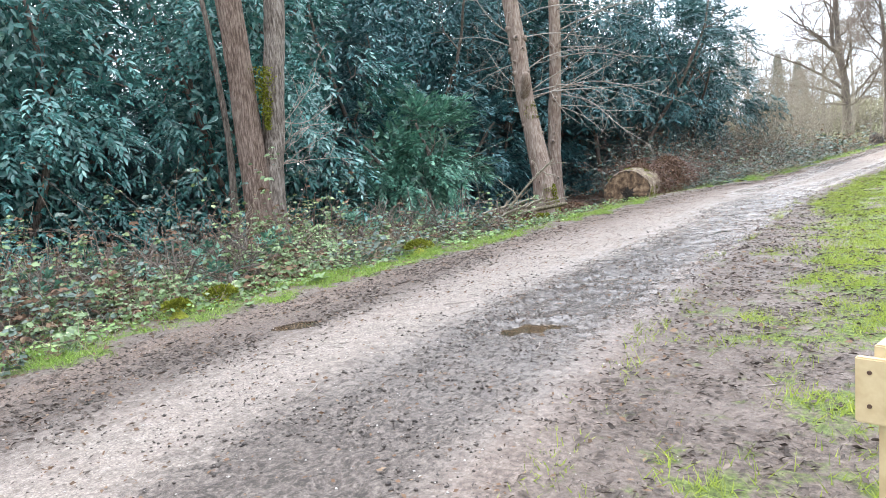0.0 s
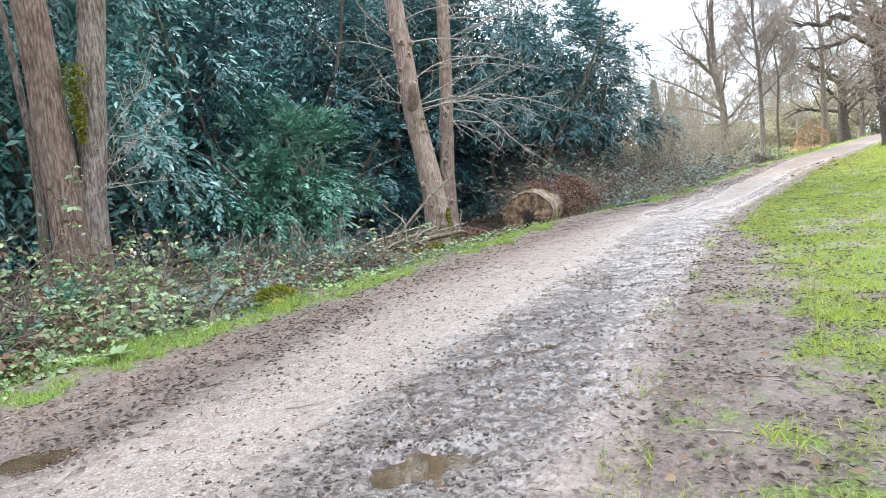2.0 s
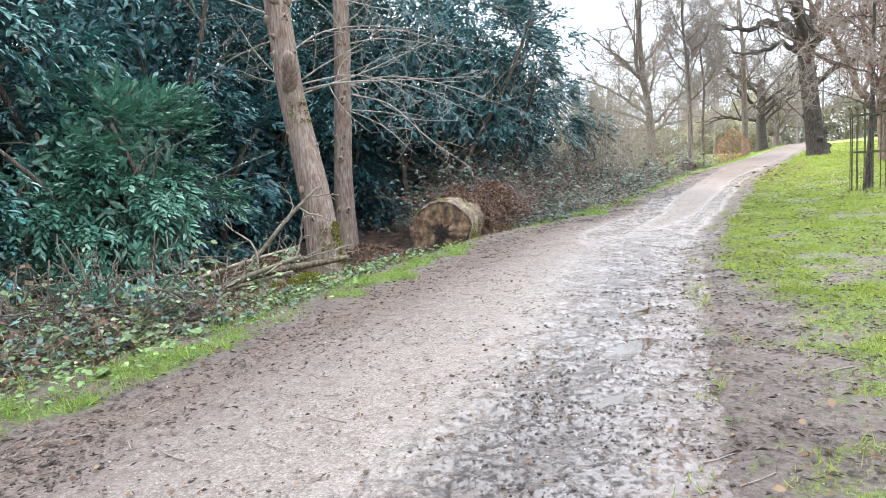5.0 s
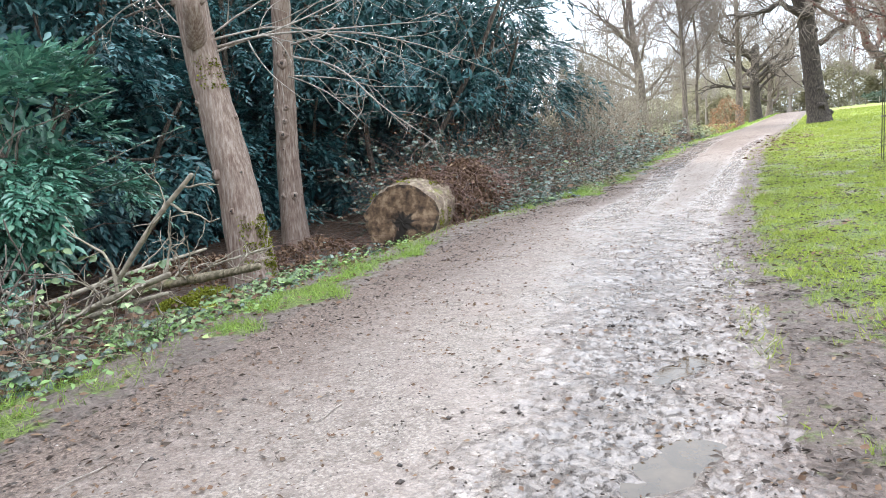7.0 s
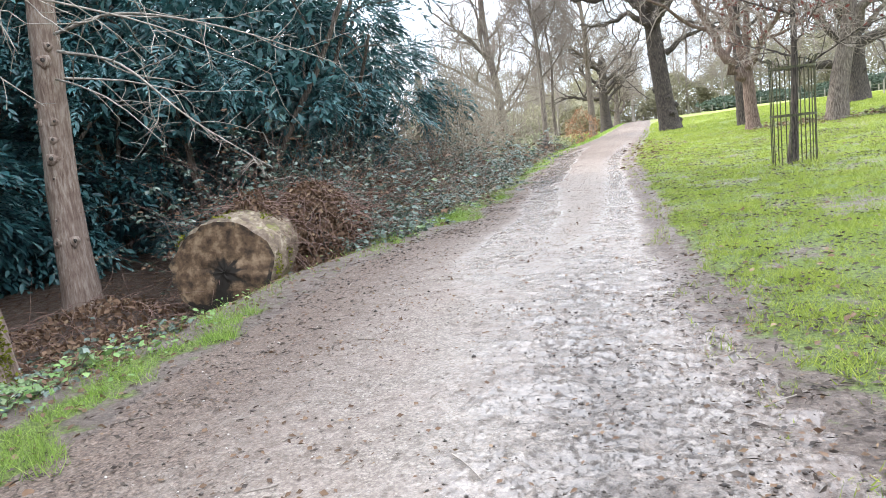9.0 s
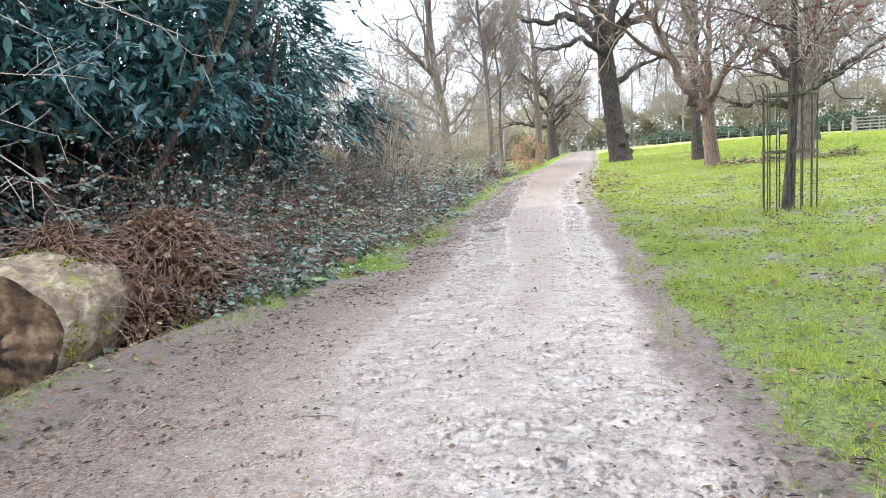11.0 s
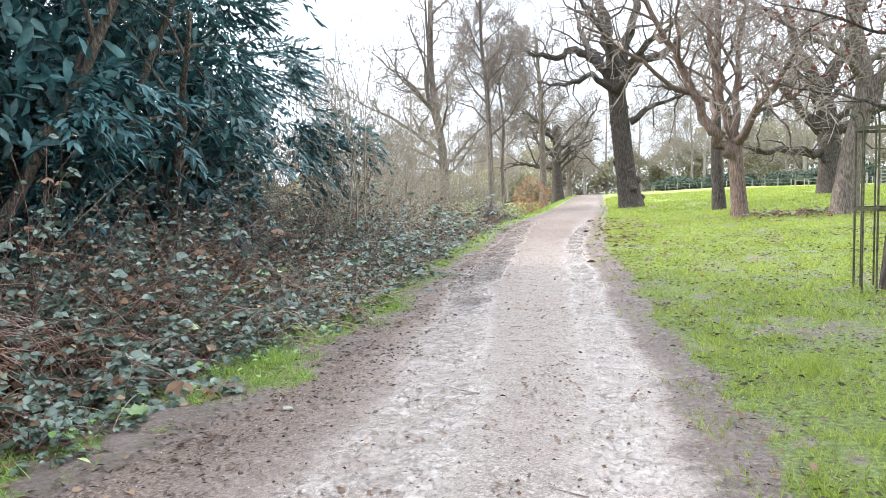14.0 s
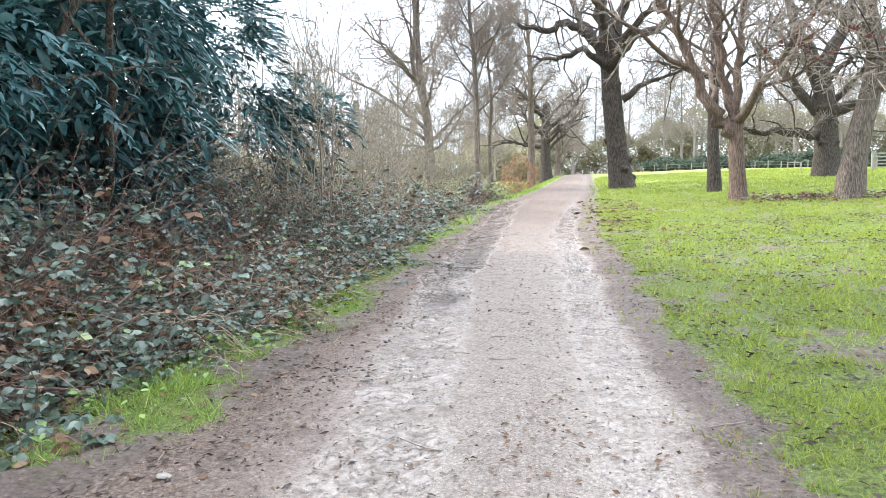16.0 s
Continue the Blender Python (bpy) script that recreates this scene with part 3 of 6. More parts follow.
def ramify(rng, pts, radii, level, tubs, spec):
    """Side branches of a branch, level by level; the finest go into tubs[1]."""
    length = np.linalg.norm(np.diff(pts, axis=0), axis=1).sum()
    count = spec["count"][level]
    for k in range(count):
        f = spec["from"] + (1 - spec["from"]) * (k + rng.random()) / count
        i = min(int(f * (len(pts) - 1)), len(pts) - 2)
        a = f * (len(pts) - 1) - i
        p = pts[i] * (1 - a) + pts[i + 1] * a
        r = radii[i] * (1 - a) + radii[i + 1] * a
        along = pts[i + 1] - pts[i]
        along /= np.linalg.norm(along) + 1e-9
        side = rng.normal(0, 1, 3)
        side -= along * side.dot(along)
        side /= np.linalg.norm(side) + 1e-9
        side[2] += spec.get("bias", 0.0)
        d = along * rng.uniform(0.3, 0.9) + side * rng.uniform(0.6, 1.1)
        ln = length * spec["ratio"] * rng.uniform(0.55, 1.15) * (1.1 - 0.55 * f)
        ln = max(ln, spec["least"])
        r0 = max(min(r * 0.62, ln * 0.022), spec["thin"])
        last = level == len(spec["count"]) - 1
        cp, cr = shoot(rng, p, d, ln, r0, max(r0 * 0.35, spec["thin"] * 0.7), 3 if last else 6, spec["wig"], spec["lift"])
        tubs[1 if level >= spec["twig_level"] else 0].add(cp, cr, 3 if level >= spec["twig_level"] else 5)
        if not last:
            ramify(rng, cp, cr, level + 1, tubs, spec)


OAK_SPEC = {"count": (10, 6, 5), "from": 0.22, "ratio": 0.55, "least": 0.45, "thin": 0.0105, "wig": 0.30, "lift": 0.04, "twig_level": 1}
ASH_SPEC = {"count": (10, 7, 5), "from": 0.15, "ratio": 0.45, "least": 0.5, "thin": 0.011, "wig": 0.14, "lift": 0.10, "twig_level": 1}
FAR_SPEC = {"count": (6, 4, 3), "from": 0.2, "ratio": 0.5, "least": 0.7, "thin": 0.018, "wig": 0.22, "lift": 0.08, "twig_level": 1}


def flare(pts, base, top, n_sides=14):
    n = len(pts)
    h = np.linspace(0, 1, n)
    return top + (base - top) * (1 - h) ** 1.1 + base * 0.32 * np.exp(-h * 10)


def tree(label, trunk, r0, r1, limbs, bark, spec, seed, twig_mat=TWIG_DARK, auto=0, auto_len=5.0, category="tree", burrs=0, group="", auto_from=0.4, spread=1.0, auto_lift=0.6):
    """A bare tree: a trunk, limbs with side branches, twigs. limbs: (points, start radius)."""
    rng = np.random.default_rng(seed)
    root = empty("tree", tuple(trunk[0]), label, category, group)
    line = smooth_line(trunk, 5)
    rad = flare(line, r0, r1)
    tb = Tubes()
    first = line[0] - np.array((0, 0, 0.25))
    tb.add(np.concatenate([[first], line]), np.concatenate([[rad[0] * 1.25], rad]), 16, 0.10, rng)
    for _ in range(burrs):
        f = rng.uniform(0.08, 0.7)
        i = int(f * (len(line) - 1))
        a = rng.uniform(0, 6.28)
        out = np.array((math.cos(a), math.sin(a), 0.1))
        c = line[i] + out * rad[i] * 0.8
        s = rad[i] * rng.uniform(0.22, 0.46)
        tb.add([c - out * s, c, c + out * s * 0.6, c + out * s], [s * 0.8, s, s * 0.8, s * 0.2], 7, 0.3, rng)
    trunk_ob = hang("trunk", tb.mesh("trunk", bark), root)
    limbs = [(np.array(p, float), r) for p, r in limbs]
    for k in range(auto):
        f = auto_from + (0.99 - auto_from) * (k + rng.random() * 0.8) / max(auto, 1)
        i = min(int(f * (len(line) - 1)), len(line) - 2)
        a = k * 2.4 + rng.random()
        d = np.array((math.cos(a) * spread, math.sin(a) * spread, auto_lift + 0.5 * f))
        p, r = shoot(rng, line[i], d, auto_len * rng.uniform(0.7, 1.15) * (1.25 - 0.6 * f), 1, 1, 5, 0.16, 0.05)
        limbs.append((p, rad[i] * rng.uniform(0.38, 0.6)))
    for p, r in limbs:
        lb, tw = Tubes(), Tubes()
        q = smooth_line(p, 4)
        if spec is not ASH_SPEC:
            q[1:-1] += rng.normal(0, 0.05 * r / 0.15, (len(q) - 2, 3)).clip(-0.12, 0.12)
        rr = r * (1 - np.linspace(0, 1, len(q)) ** 0.8 * 0.78)
        lb.add(q, rr, 9, 0.08, rng)
        ramify(rng, q, rr, 0, (lb, tw), spec)
        limb = hang("limb", lb.mesh("limb", bark), root)
        if tw.n:
            tagged(hang("twig_spray", tw.mesh("twig_spray", twig_mat), limb), kind="stuff")
    return root, line, rad, limbs


def trunk_of(root):
    return next(o for o in root.children if o.name.startswith("trunk"))


def at_land(x, y, dz=0.0):
    return (x, y, float(land(x, y)) + dz)


def pick(rng, n, x0, x1, y0, y1):
    return rng.uniform(x0, x1, n), rng.uniform(y0, y1, n)


# ---- laurels along the left ----
def laurel(centre, radii, seed, sprays, material, label, size=0.19, per=9, droop=0.45, shape=LEAF, inner=True, zmin=0.12, slim=0.33):
    """A big evergreen: stems, a crown of leaf sprays on an uneven outline, more foliage inside."""
    rng = np.random.default_rng(seed)
    c, r = np.array(centre, float), np.array(radii, float)
    gz = float(land(c[0], c[1]))
    root = empty("laurel", (c[0], c[1], gz), label, "laurel", "evergreen laurels beside the path")
    # boughs stand out in tiers with dark hollows between them; each carries drooping two-ranked shoots
    boughs = unit(rng.normal(0, 1, (max(24, sprays // 17), 3)))
    bulge = rng.normal(0, 0.10, len(boughs))
    own = rng.integers(0, len(boughs), sprays * 2)
    away = rng.normal(0, 0.135 / r.mean() ** 0.4, (sprays * 2, 3)) * (1.25, 1.25, 0.75)
    d = unit(boughs[own] + away)
    keep = rng.random(len(d)) < 0.30 + 0.75 * np.clip(d[:, 0] * 0.8 - d[:, 1] * 0.25 + 0.35, 0, 1)
    d, swell, off = d[keep][:sprays], bulge[own][keep][:sprays], np.linalg.norm(away, axis=1)[keep][:sprays]
    lump = 1 + 0.13 * np.sin(d[:, 1] * 5 + seed) * np.cos(d[:, 2] * 4 + seed * 2) + 0.07 * np.sin(d[:, 1] * 11 + d[:, 2] * 9 + seed)
    depth = 1 + swell - 0.45 * off - np.abs(rng.normal(0, 0.04, len(d)))
    p = c + d * r * (lump * depth)[:, None]
    low = np.interp(p[:, 1], zmin[0], zmin[1]) if isinstance(zmin, tuple) else zmin
    ok = p[:, 2] > land(p[:, 0], p[:, 1]) + low * (0.75 + 0.5 * vnoise(p[:, 0], p[:, 1], 0.9, 41))
    p, d = p[ok], d[ok]
    out = unit(d / r) + rng.normal(0, 0.33, d.shape)
    out[:, 2] -= droop * rng.uniform(-0.1, 1.2, len(out))
    out = unit(out)
    n = len(p)
    s = np.linspace(0.0, 1.0, per)[None, :] + rng.random((n, per)) * 0.08
    side = unit(np.cross(out, np.array((0, 0, 1.0)) + rng.normal(0, 0.25, out.shape)))
    up = np.cross(side, out)
    rank = np.where(np.arange(per) % 2, 1.0, -1.0)[None, :] * np.ones((n, 1))
    radial = rank[..., None] * side[:, None] + up[:, None] * rng.uniform(-0.2, 0.55, (n, per))[..., None]
    reach = size * rng.uniform(1.5, 3.1, (n, 1))
    base = p[:, None] + out[:, None] * (s * reach)[..., None]
    base[..., 2] -= 0.35 * reach * s * s
    ld = out[:, None] * (0.45 + 0.75 * s[..., None]) + radial * (0.95 - 0.5 * s[..., None])
    ld[..., 2] -= 0.24
    normal = up[:, None] + rng.normal(0, 0.3, ld.shape)
    k = n * per
    length = size * rng.uniform(0.6, 1.15, k)
    hang("crown", leaves("crown", base.reshape(k, 3), ld.reshape(k, 3), normal.reshape(k, 3), length, length * slim * rng.uniform(0.85, 1.15, k), material, shape), root)
    if inner:
        m = int(sprays * 4.5)
        e = unit(rng.normal(0, 1, (m, 3)))
        q = c + e * r * rng.uniform(0.3, 0.72, (m, 1))
        q = q[q[:, 2] > land(q[:, 0], q[:, 1]) + (low.mean() if isinstance(zmin, tuple) else 0.2)]
        m = len(q)
        ln = size * rng.uniform(0.95, 1.6, m)
        hang("inner_foliage", leaves("inner_foliage", q, rng.normal(0, 1, (m, 3)) + (0, 0, -0.5), rng.normal(0, 0.6, (m, 3)) + (0.5, 0, 0.6), ln, ln * 0.36, material, LEAF), root)
    for k in range(5):
        tb = Tubes()
        a = k * 1.3 + seed
        q, rr = shoot(rng, (c[0] + math.cos(a) * 0.5, c[1] + math.sin(a) * 0.5, gz - 0.1), (math.cos(a) * 0.5, math.sin(a) * 0.5, 1.2), r[2] * 1.1 + c[2] - gz - r[2] * 0.4, 0.10, 0.03, 9, 0.12, 0.05)
        tb.add(q, rr, 7)
        side_tb = Tubes()
        ramify(rng, q, rr, 0, (side_tb, side_tb), {"count": (5, 3), "from": 0.2, "ratio": 0.45, "least": 0.5, "thin": 0.01, "wig": 0.2, "lift": 0.0, "twig_level": 9})
        stem = hang("stem", tb.mesh("stem", BARK_BROWN), root)
        tagged(hang("branch_spray", side_tb.mesh("branch_spray", BARK_BROWN), stem), kind="stuff")
    return root


DARKL = "tall dark evergreen laurel with glossy drooping leaves"
# the first three crowns are raised above the view to shade the path
laurel((-11.6, -5.5, 3.4), (3.8, 4.2, 6.4), 1, 1250, LAUREL, DARKL, 0.21, 10)
laurel((-11.3, 1.2, 3.4), (3.6, 4.2, 6.8), 2, 1900, LAUREL, DARKL, 0.21, 10)
laurel((-11.2, 7.4, 3.5), (3.5, 3.9, 6.8), 3, 1900, LAUREL, DARKL, 0.21, 10)
laurel((-8.9, 11.1, 1.1), (1.9, 2.2, 2.3), 4, 760, LAUREL_LIT, "lower bright green laurel bush with spreading shoots", 0.195, 11, 0.2)
# the next four take the leaf colour that carries the hedge's shade
laurel((-12.6, 13.2, 3.6), (3.3, 3.6, 6.0), 5, 1700, LAUREL_SHADED, DARKL, 0.2, 10, zmin=0.5)
laurel((-13.2, 18.2, 4.6), (3.6, 4.0, 6.0), 6, 1900, LAUREL_SHADED, DARKL)
laurel((-9.7, 22.4, 3.3), (4.5, 4.6, 5.6), 7, 2500, LAUREL_SHADED, "broad dark laurel at the end of the evergreen belt", 0.215, 11, 0.45, zmin=((20.8, 22.4, 24.4), (3.2, 2.6, 1.2)), slim=0.26)
laurel((-9.2, 26.2, 2.6), (3.3, 3.2, 4.2), 8, 1900, LAUREL_SHADED, "rounded dark laurel at the end of the evergreen belt", 0.22, 10, 0.5, zmin=0.9, slim=0.27)
# unseen tops made taller so that direct sun stays off the path
for k, (x, y) in enumerate(((-16.5, -9), (-16.5, -3), (-17, 4), (-16.5, 10.5), (-17.5, 17), (-16, 24))):
    laurel((x, y, 7.6), (3.8, 4.6, 7.4), 20 + k, 2100, LAUREL, "dark evergreen behind the laurels, its unseen top raised to block the sun", 0.26, 8, 0.4)

# added to close gaps behind, with shade put into the leaf colour
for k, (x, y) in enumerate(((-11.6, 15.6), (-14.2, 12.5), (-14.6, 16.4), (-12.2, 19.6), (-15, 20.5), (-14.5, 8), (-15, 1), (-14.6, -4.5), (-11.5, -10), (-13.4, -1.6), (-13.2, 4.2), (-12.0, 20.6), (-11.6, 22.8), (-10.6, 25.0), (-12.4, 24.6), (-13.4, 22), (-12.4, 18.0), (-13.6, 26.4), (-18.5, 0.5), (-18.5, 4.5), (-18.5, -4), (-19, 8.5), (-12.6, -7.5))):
    laurel((x, y, 1.2), (2.1, 2.5, 2.9), 60 + k, 600, LAUREL_SHADED, "low laurel in the deep shade behind, darkened in its leaf colour", 0.24, 8, 0.4)

for k, (x, y, h) in enumerate(((-3.3, 0.4, 0.55), (-4.4, 1.5, 0.7), (-4.9, 3.0, 0.6), (-4.2, 4.1, 0.45), (-5.2, 6.4, 0.7), (-4.6, 7.6, 0.6), (-5.0, 8.8, 0.75), (-3.9, 8.4, 0.4), (-3.2, 2.6, 0.4), (-6.3, 22.9, 0.9), (-5.6, 20.4, 0.6))):
    laurel((x, y, float(land(x, y)) + h * 0.55), (h * 0.75, h * 0.75, h * 0.6), 85 + k, 46, LAUREL_LIT, "small laurel seedling with glossy leaves in the brambles", 0.125, 8, 0.1, inner=False, zmin=0.1)

# long shoots that reach out of the bright laurel towards the path
rngS = np.random.default_rng(44)
for k, (a, b) in enumerate((((-7.9, 11.6, 1.0), (-6.5, 12.9, 1.85)), ((-8.0, 11.4, 0.7), (-6.7, 12.6, 1.25)), ((-7.9, 11.0, 1.6), (-6.9, 12.2, 2.4)), ((-7.8, 10.4, 0.5), (-6.6, 11.2, 0.8)))):
    root = empty("laurel_shoot", (a[0], a[1], float(land(a[0], a[1]))), "long leafy laurel shoot leaning out towards the path", "laurel", "laurel shoots")
    q = smooth_line([(a[0] - 0.4, a[1] - 0.3, float(land(a[0], a[1]))), a, (np.array(a) + b) / 2 + (0, 0, 0.08), b], 5)
    tb = Tubes()
    tb.add(q, np.linspace(0.014, 0.005, len(q)), 5)
    hang("stem", tb.mesh("stem", TWIG_DARK), root)
    m = 34
    f = rngS.uniform(0.35, 1, m) * (len(q) - 1)
    i = np.minimum(f.astype(int), len(q) - 2)
    p = q[i] + (q[i + 1] - q[i]) * (f - i)[:, None]
    ax = unit(q[i + 1] - q[i])
    sd = unit(np.cross(ax, (0, 0, 1.0))) * np.where(np.arange(m) % 2, 1, -1)[:, None]
    ln = rngS.uniform(0.12, 0.18, m)
    hang("leaves", leaves("leaves", p, sd + ax * 0.6 + (0, 0, 0.15), np.tile((0.2, -0.2, 1.0), (m, 1)) + rngS.normal(0, 0.3, (m, 3)), ln, ln * 0.38, LAUREL_LIT), root)


# ---- trees standing in the verge ----
def knots(root, line, rad, count, seed, bark, z0, z1):
    rng = np.random.default_rng(seed)
    for _ in range(count):
        z = rng.uniform(z0, z1)
        i = int(np.argmin(abs(line[:, 2] - z)))
        a = rng.uniform(-2.4, 0.9)
        out = np.array((math.cos(a), math.sin(a), 0.15))
        c = line[i] + out * rad[i] * 0.92
        s = rng.uniform(0.03, 0.085)
        tb = Tubes()
        tb.add([c - out * s, c + out * s * 0.3, c + out * s * 0.9, c + out * s * 0.7], [s * 1.5, s * 1.15, s * 0.75, s * 0.3], 8, 0.25, rng)
        hang("knot", tb.mesh("knot", bark), trunk_of(root))
        core = Tubes()
        core.add([c + out * s * 0.55, c + out * s * 0.82, c + out * s * 0.9], [s * 0.5, s * 0.42, s * 0.1], 7, 0.2, rng)
        hang("knot", core.mesh("knot", BARK_OAK), trunk_of(root), "dark heart of a knot")


def moss_patch(parent, line, rad, a0, a1, z0, z1, seed, n=900):
    """Tufts of moss over one side of a trunk."""
    rng = np.random.default_rng(seed)
    z = rng.uniform(z0, z1, n)
    i = np.argmin(abs(line[:, 2][None] - z[:, None]), 1)
    a = rng.uniform(a0, a1, n) + rng.normal(0, 0.12, n)
    out = np.stack([np.cos(a), np.sin(a), np.zeros(n)], 1)
    p = line[i] + out * (rad[i] * 1.0)[:, None]
    p[:, 2] = z
    ln = rng.uniform(0.02, 0.05, n)
    hang("moss", leaves("moss", p, out * 0.7 + rng.normal(0, 0.5, (n, 3)), rng.normal(0, 1, (n, 3)), ln, ln * 0.7, MOSSLEAF, SIMPLE), trunk_of(parent), "yellow-green moss on the bark")["kind"] = "stuff"


def double_tree():
    gz = float(land(-6.4, 5.2))
    root, line, rad, _ = tree("twin-stemmed tree, one stem brown and one grey, mossy at the fork", [(-6.4, 5.12, gz), (-6.4, 5.08, 1.4), (-6.42, 5.04, 3.2), (-6.4, 4.94, 4.9), (-6.5, 4.8, 8.5)],
                              0.27, 0.23, [], BARK_WARM, ASH_SPEC, 31, TWIG)
    rng = np.random.default_rng(32)
    second = smooth_line([(-6.3, 5.34, gz - 0.2), (-6.32, 5.4, 1.2), (-6.35, 5.56, 2.2), (-6.38, 5.76, 3.6), (-6.4, 5.95, 5.0), (-6.4, 6.2, 8.5)], 5)
    tb = Tubes()
    r2 = flare(second, 0.23, 0.20)
    tb.add(second, r2, 16, 0.09, rng)
    hang("trunk", tb.mesh("trunk", BARK_GREY), root, "second grey furrowed stem")
    n = 1300
    z = rng.uniform(2.3, 3.5, n)
    w = (z - 2.0) * 0.10
    p = np.stack([-6.08 + rng.normal(0, 0.02, n), 5.3 + rng.normal(0, 1, n) * w * 0.75, z], 1)
    p[:, 0] -= 0.28 * np.abs(p[:, 1] - 5.3) * 0.4
    ln = rng.uniform(0.02, 0.06, n)
    hang("moss", leaves("moss", p, rng.normal(0, 0.6, (n, 3)) + (0.5, -0.3, 0), rng.normal(0, 1, (n, 3)), ln, ln * 0.7, MOSSLEAF, SIMPLE), root, "dull green moss in the fork")
    for k in range(9):
        tw = Tubes()
        i = rng.integers(2, 12)
        q, rr = shoot(rng, second[i] + (0.2, 0.1, 0), (0.9, rng.uniform(0.1, 1.0), rng.uniform(-0.1, 0.6)), rng.uniform(0.9, 2.1), 0.010, 0.003, 9, 0.2, 0.0)
        tw.add(q, rr, 4)
        ramify(rng, q, rr, 0, (tw, tw), {"count": (6, 3), "from": 0.2, "ratio": 0.4, "least": 0.15, "thin": 0.003, "wig": 0.25, "lift": 0.02, "twig_level": 9})
        hang("twig", tw.mesh("twig", TWIG), root)


double_tree()
tree("thin crooked sapling standing close to the twin tree", [at_land(-7.6, 5.07), (-7.55, 5.16, 2.0), (-7.6, 5.1, 3.6), (-7.7, 5.0, 5.2), (-7.9, 4.8, 7)], 0.075, 0.04, [], BARK_BROWN, ASH_SPEC, 33, TWIG)


def long_twigs(root, origin_line, z0, z1, count, seed, aim, length, mat=TWIG):
    """Long thin bare side branches with fine twigs."""
    rng = np.random.default_rng(seed)
    for _ in range(count):
        z = rng.uniform(z0, z1)
        i = int(np.argmin(abs(origin_line[:, 2] - z)))
        d = np.array(aim) + rng.normal(0, 0.35, 3)
        q, rr = shoot(rng, origin_line[i], d, length * rng.uniform(0.6, 1.2), 0.018, 0.004, 12, 0.065, -0.03)
        tb = Tubes()
        tb.add(q, rr, 5)
        ramify(rng, q, rr, 0, (tb, tb), {"count": (6, 2), "from": 0.15, "ratio": 0.38, "least": 0.25, "thin": 0.004, "wig": 0.14, "lift": -0.01, "twig_level": 9})
        hang("branch", tb.mesh("branch", mat), root)


gB = float(land(-5.5, 13))
rootB, lineB, radB, _ = tree("leaning tree with smooth reddish-brown bark, knots and a mossy foot", [(-5.52, 13.0, gB), (-5.63, 13.0, 0.85), (-5.88, 13.0, 2.1), (-6.05, 13.0, 2.95), (-6.2, 13.0, 4.4), (-6.4, 13.0, 5.8), (-6.6, 12.9, 8.0)],
                             0.27, 0.19, [], BARK_RED, ASH_SPEC, 41, TWIG)
knots(rootB, lineB, radB, 20, 42, BARK_RED, 0.4, 5.5)
moss_patch(rootB, lineB, radB, -0.9, 0.4, gB, 0.55, 43, 1500)
moss_patch(rootB, lineB, radB, -1.2, 0.2, 2.3, 2.75, 47, 260)
long_twigs(rootB, lineB, 2.6, 6.4, 9, 44, (0.9, 0.5, 0.35), 3.6)
long_twigs(rootB, lineB, 2.6, 5.2, 5, 45, (-0.9, -0.35, 0.4), 2.6)
stub = Tubes()
stub.add([(-5.95, 12.85, 2.95), (-5.75, 12.7, 3.15), (-5.66, 12.6, 3.35), (-5.62, 12.56, 3.42)], [0.15, 0.14, 0.12, 0.10], 10, 0.1, np.random.default_rng(3))
hang("cut_stub", stub.mesh("cut_stub", BARK_RED), trunk_of(rootB), "sawn-off stub of a limb")
gC = float(land(-7.8, 16.3))
rootC, lineC, radC, _ = tree("upright tree with pale reddish bark and ringed knots", [(-7.86, 16.3, gC), (-7.82, 16.3, 1.1), (-7.72, 16.3, 2.4), (-7.62, 16.3, 3.4), (-7.5, 16.3, 5.0), (-7.4, 16.3, 8.5)],
                             0.22, 0.165, [], BARK_RED, ASH_SPEC, 51, TWIG)
knots(rootC, lineC, radC, 18, 52, BARK_RED, 0.3, 5.0)
long_twigs(rootC, lineC, 2.7, 5.6, 10, 53, (1.0, 0.25, 0.22), 4.4)
for k, line in enumerate((((-7.3, 16.2, 3.1), (-6.1, 16.0, 2.75), (-5.07, 15.9, 1.95), (-4.0, 15.9, 1.25)), ((-5.95, 13.2, 2.9), (-5.1, 13.3, 2.95), (-3.8, 13.3, 2.85), (-2.4, 13.4, 2.75)), ((-7.2, 16.1, 3.3), (-5.8, 15.8, 3.3), (-4.3, 15.8, 2.9), (-3.0, 16.2, 2.3)))):
    tb = Tubes()
    q = smooth_line(line, 5)
    rr = np.linspace(0.024, 0.004, len(q))
    tb.add(q, rr, 6)
    ramify(np.random.default_rng(60 + k), q, rr, 0, (tb, tb), {"count": (10, 4), "from": 0.2, "ratio": 0.3, "least": 0.25, "thin": 0.004, "wig": 0.16, "lift": 0.0, "twig_level": 9})
    hang("branch", tb.mesh("branch", TWIG), rootB if k == 1 else rootC)


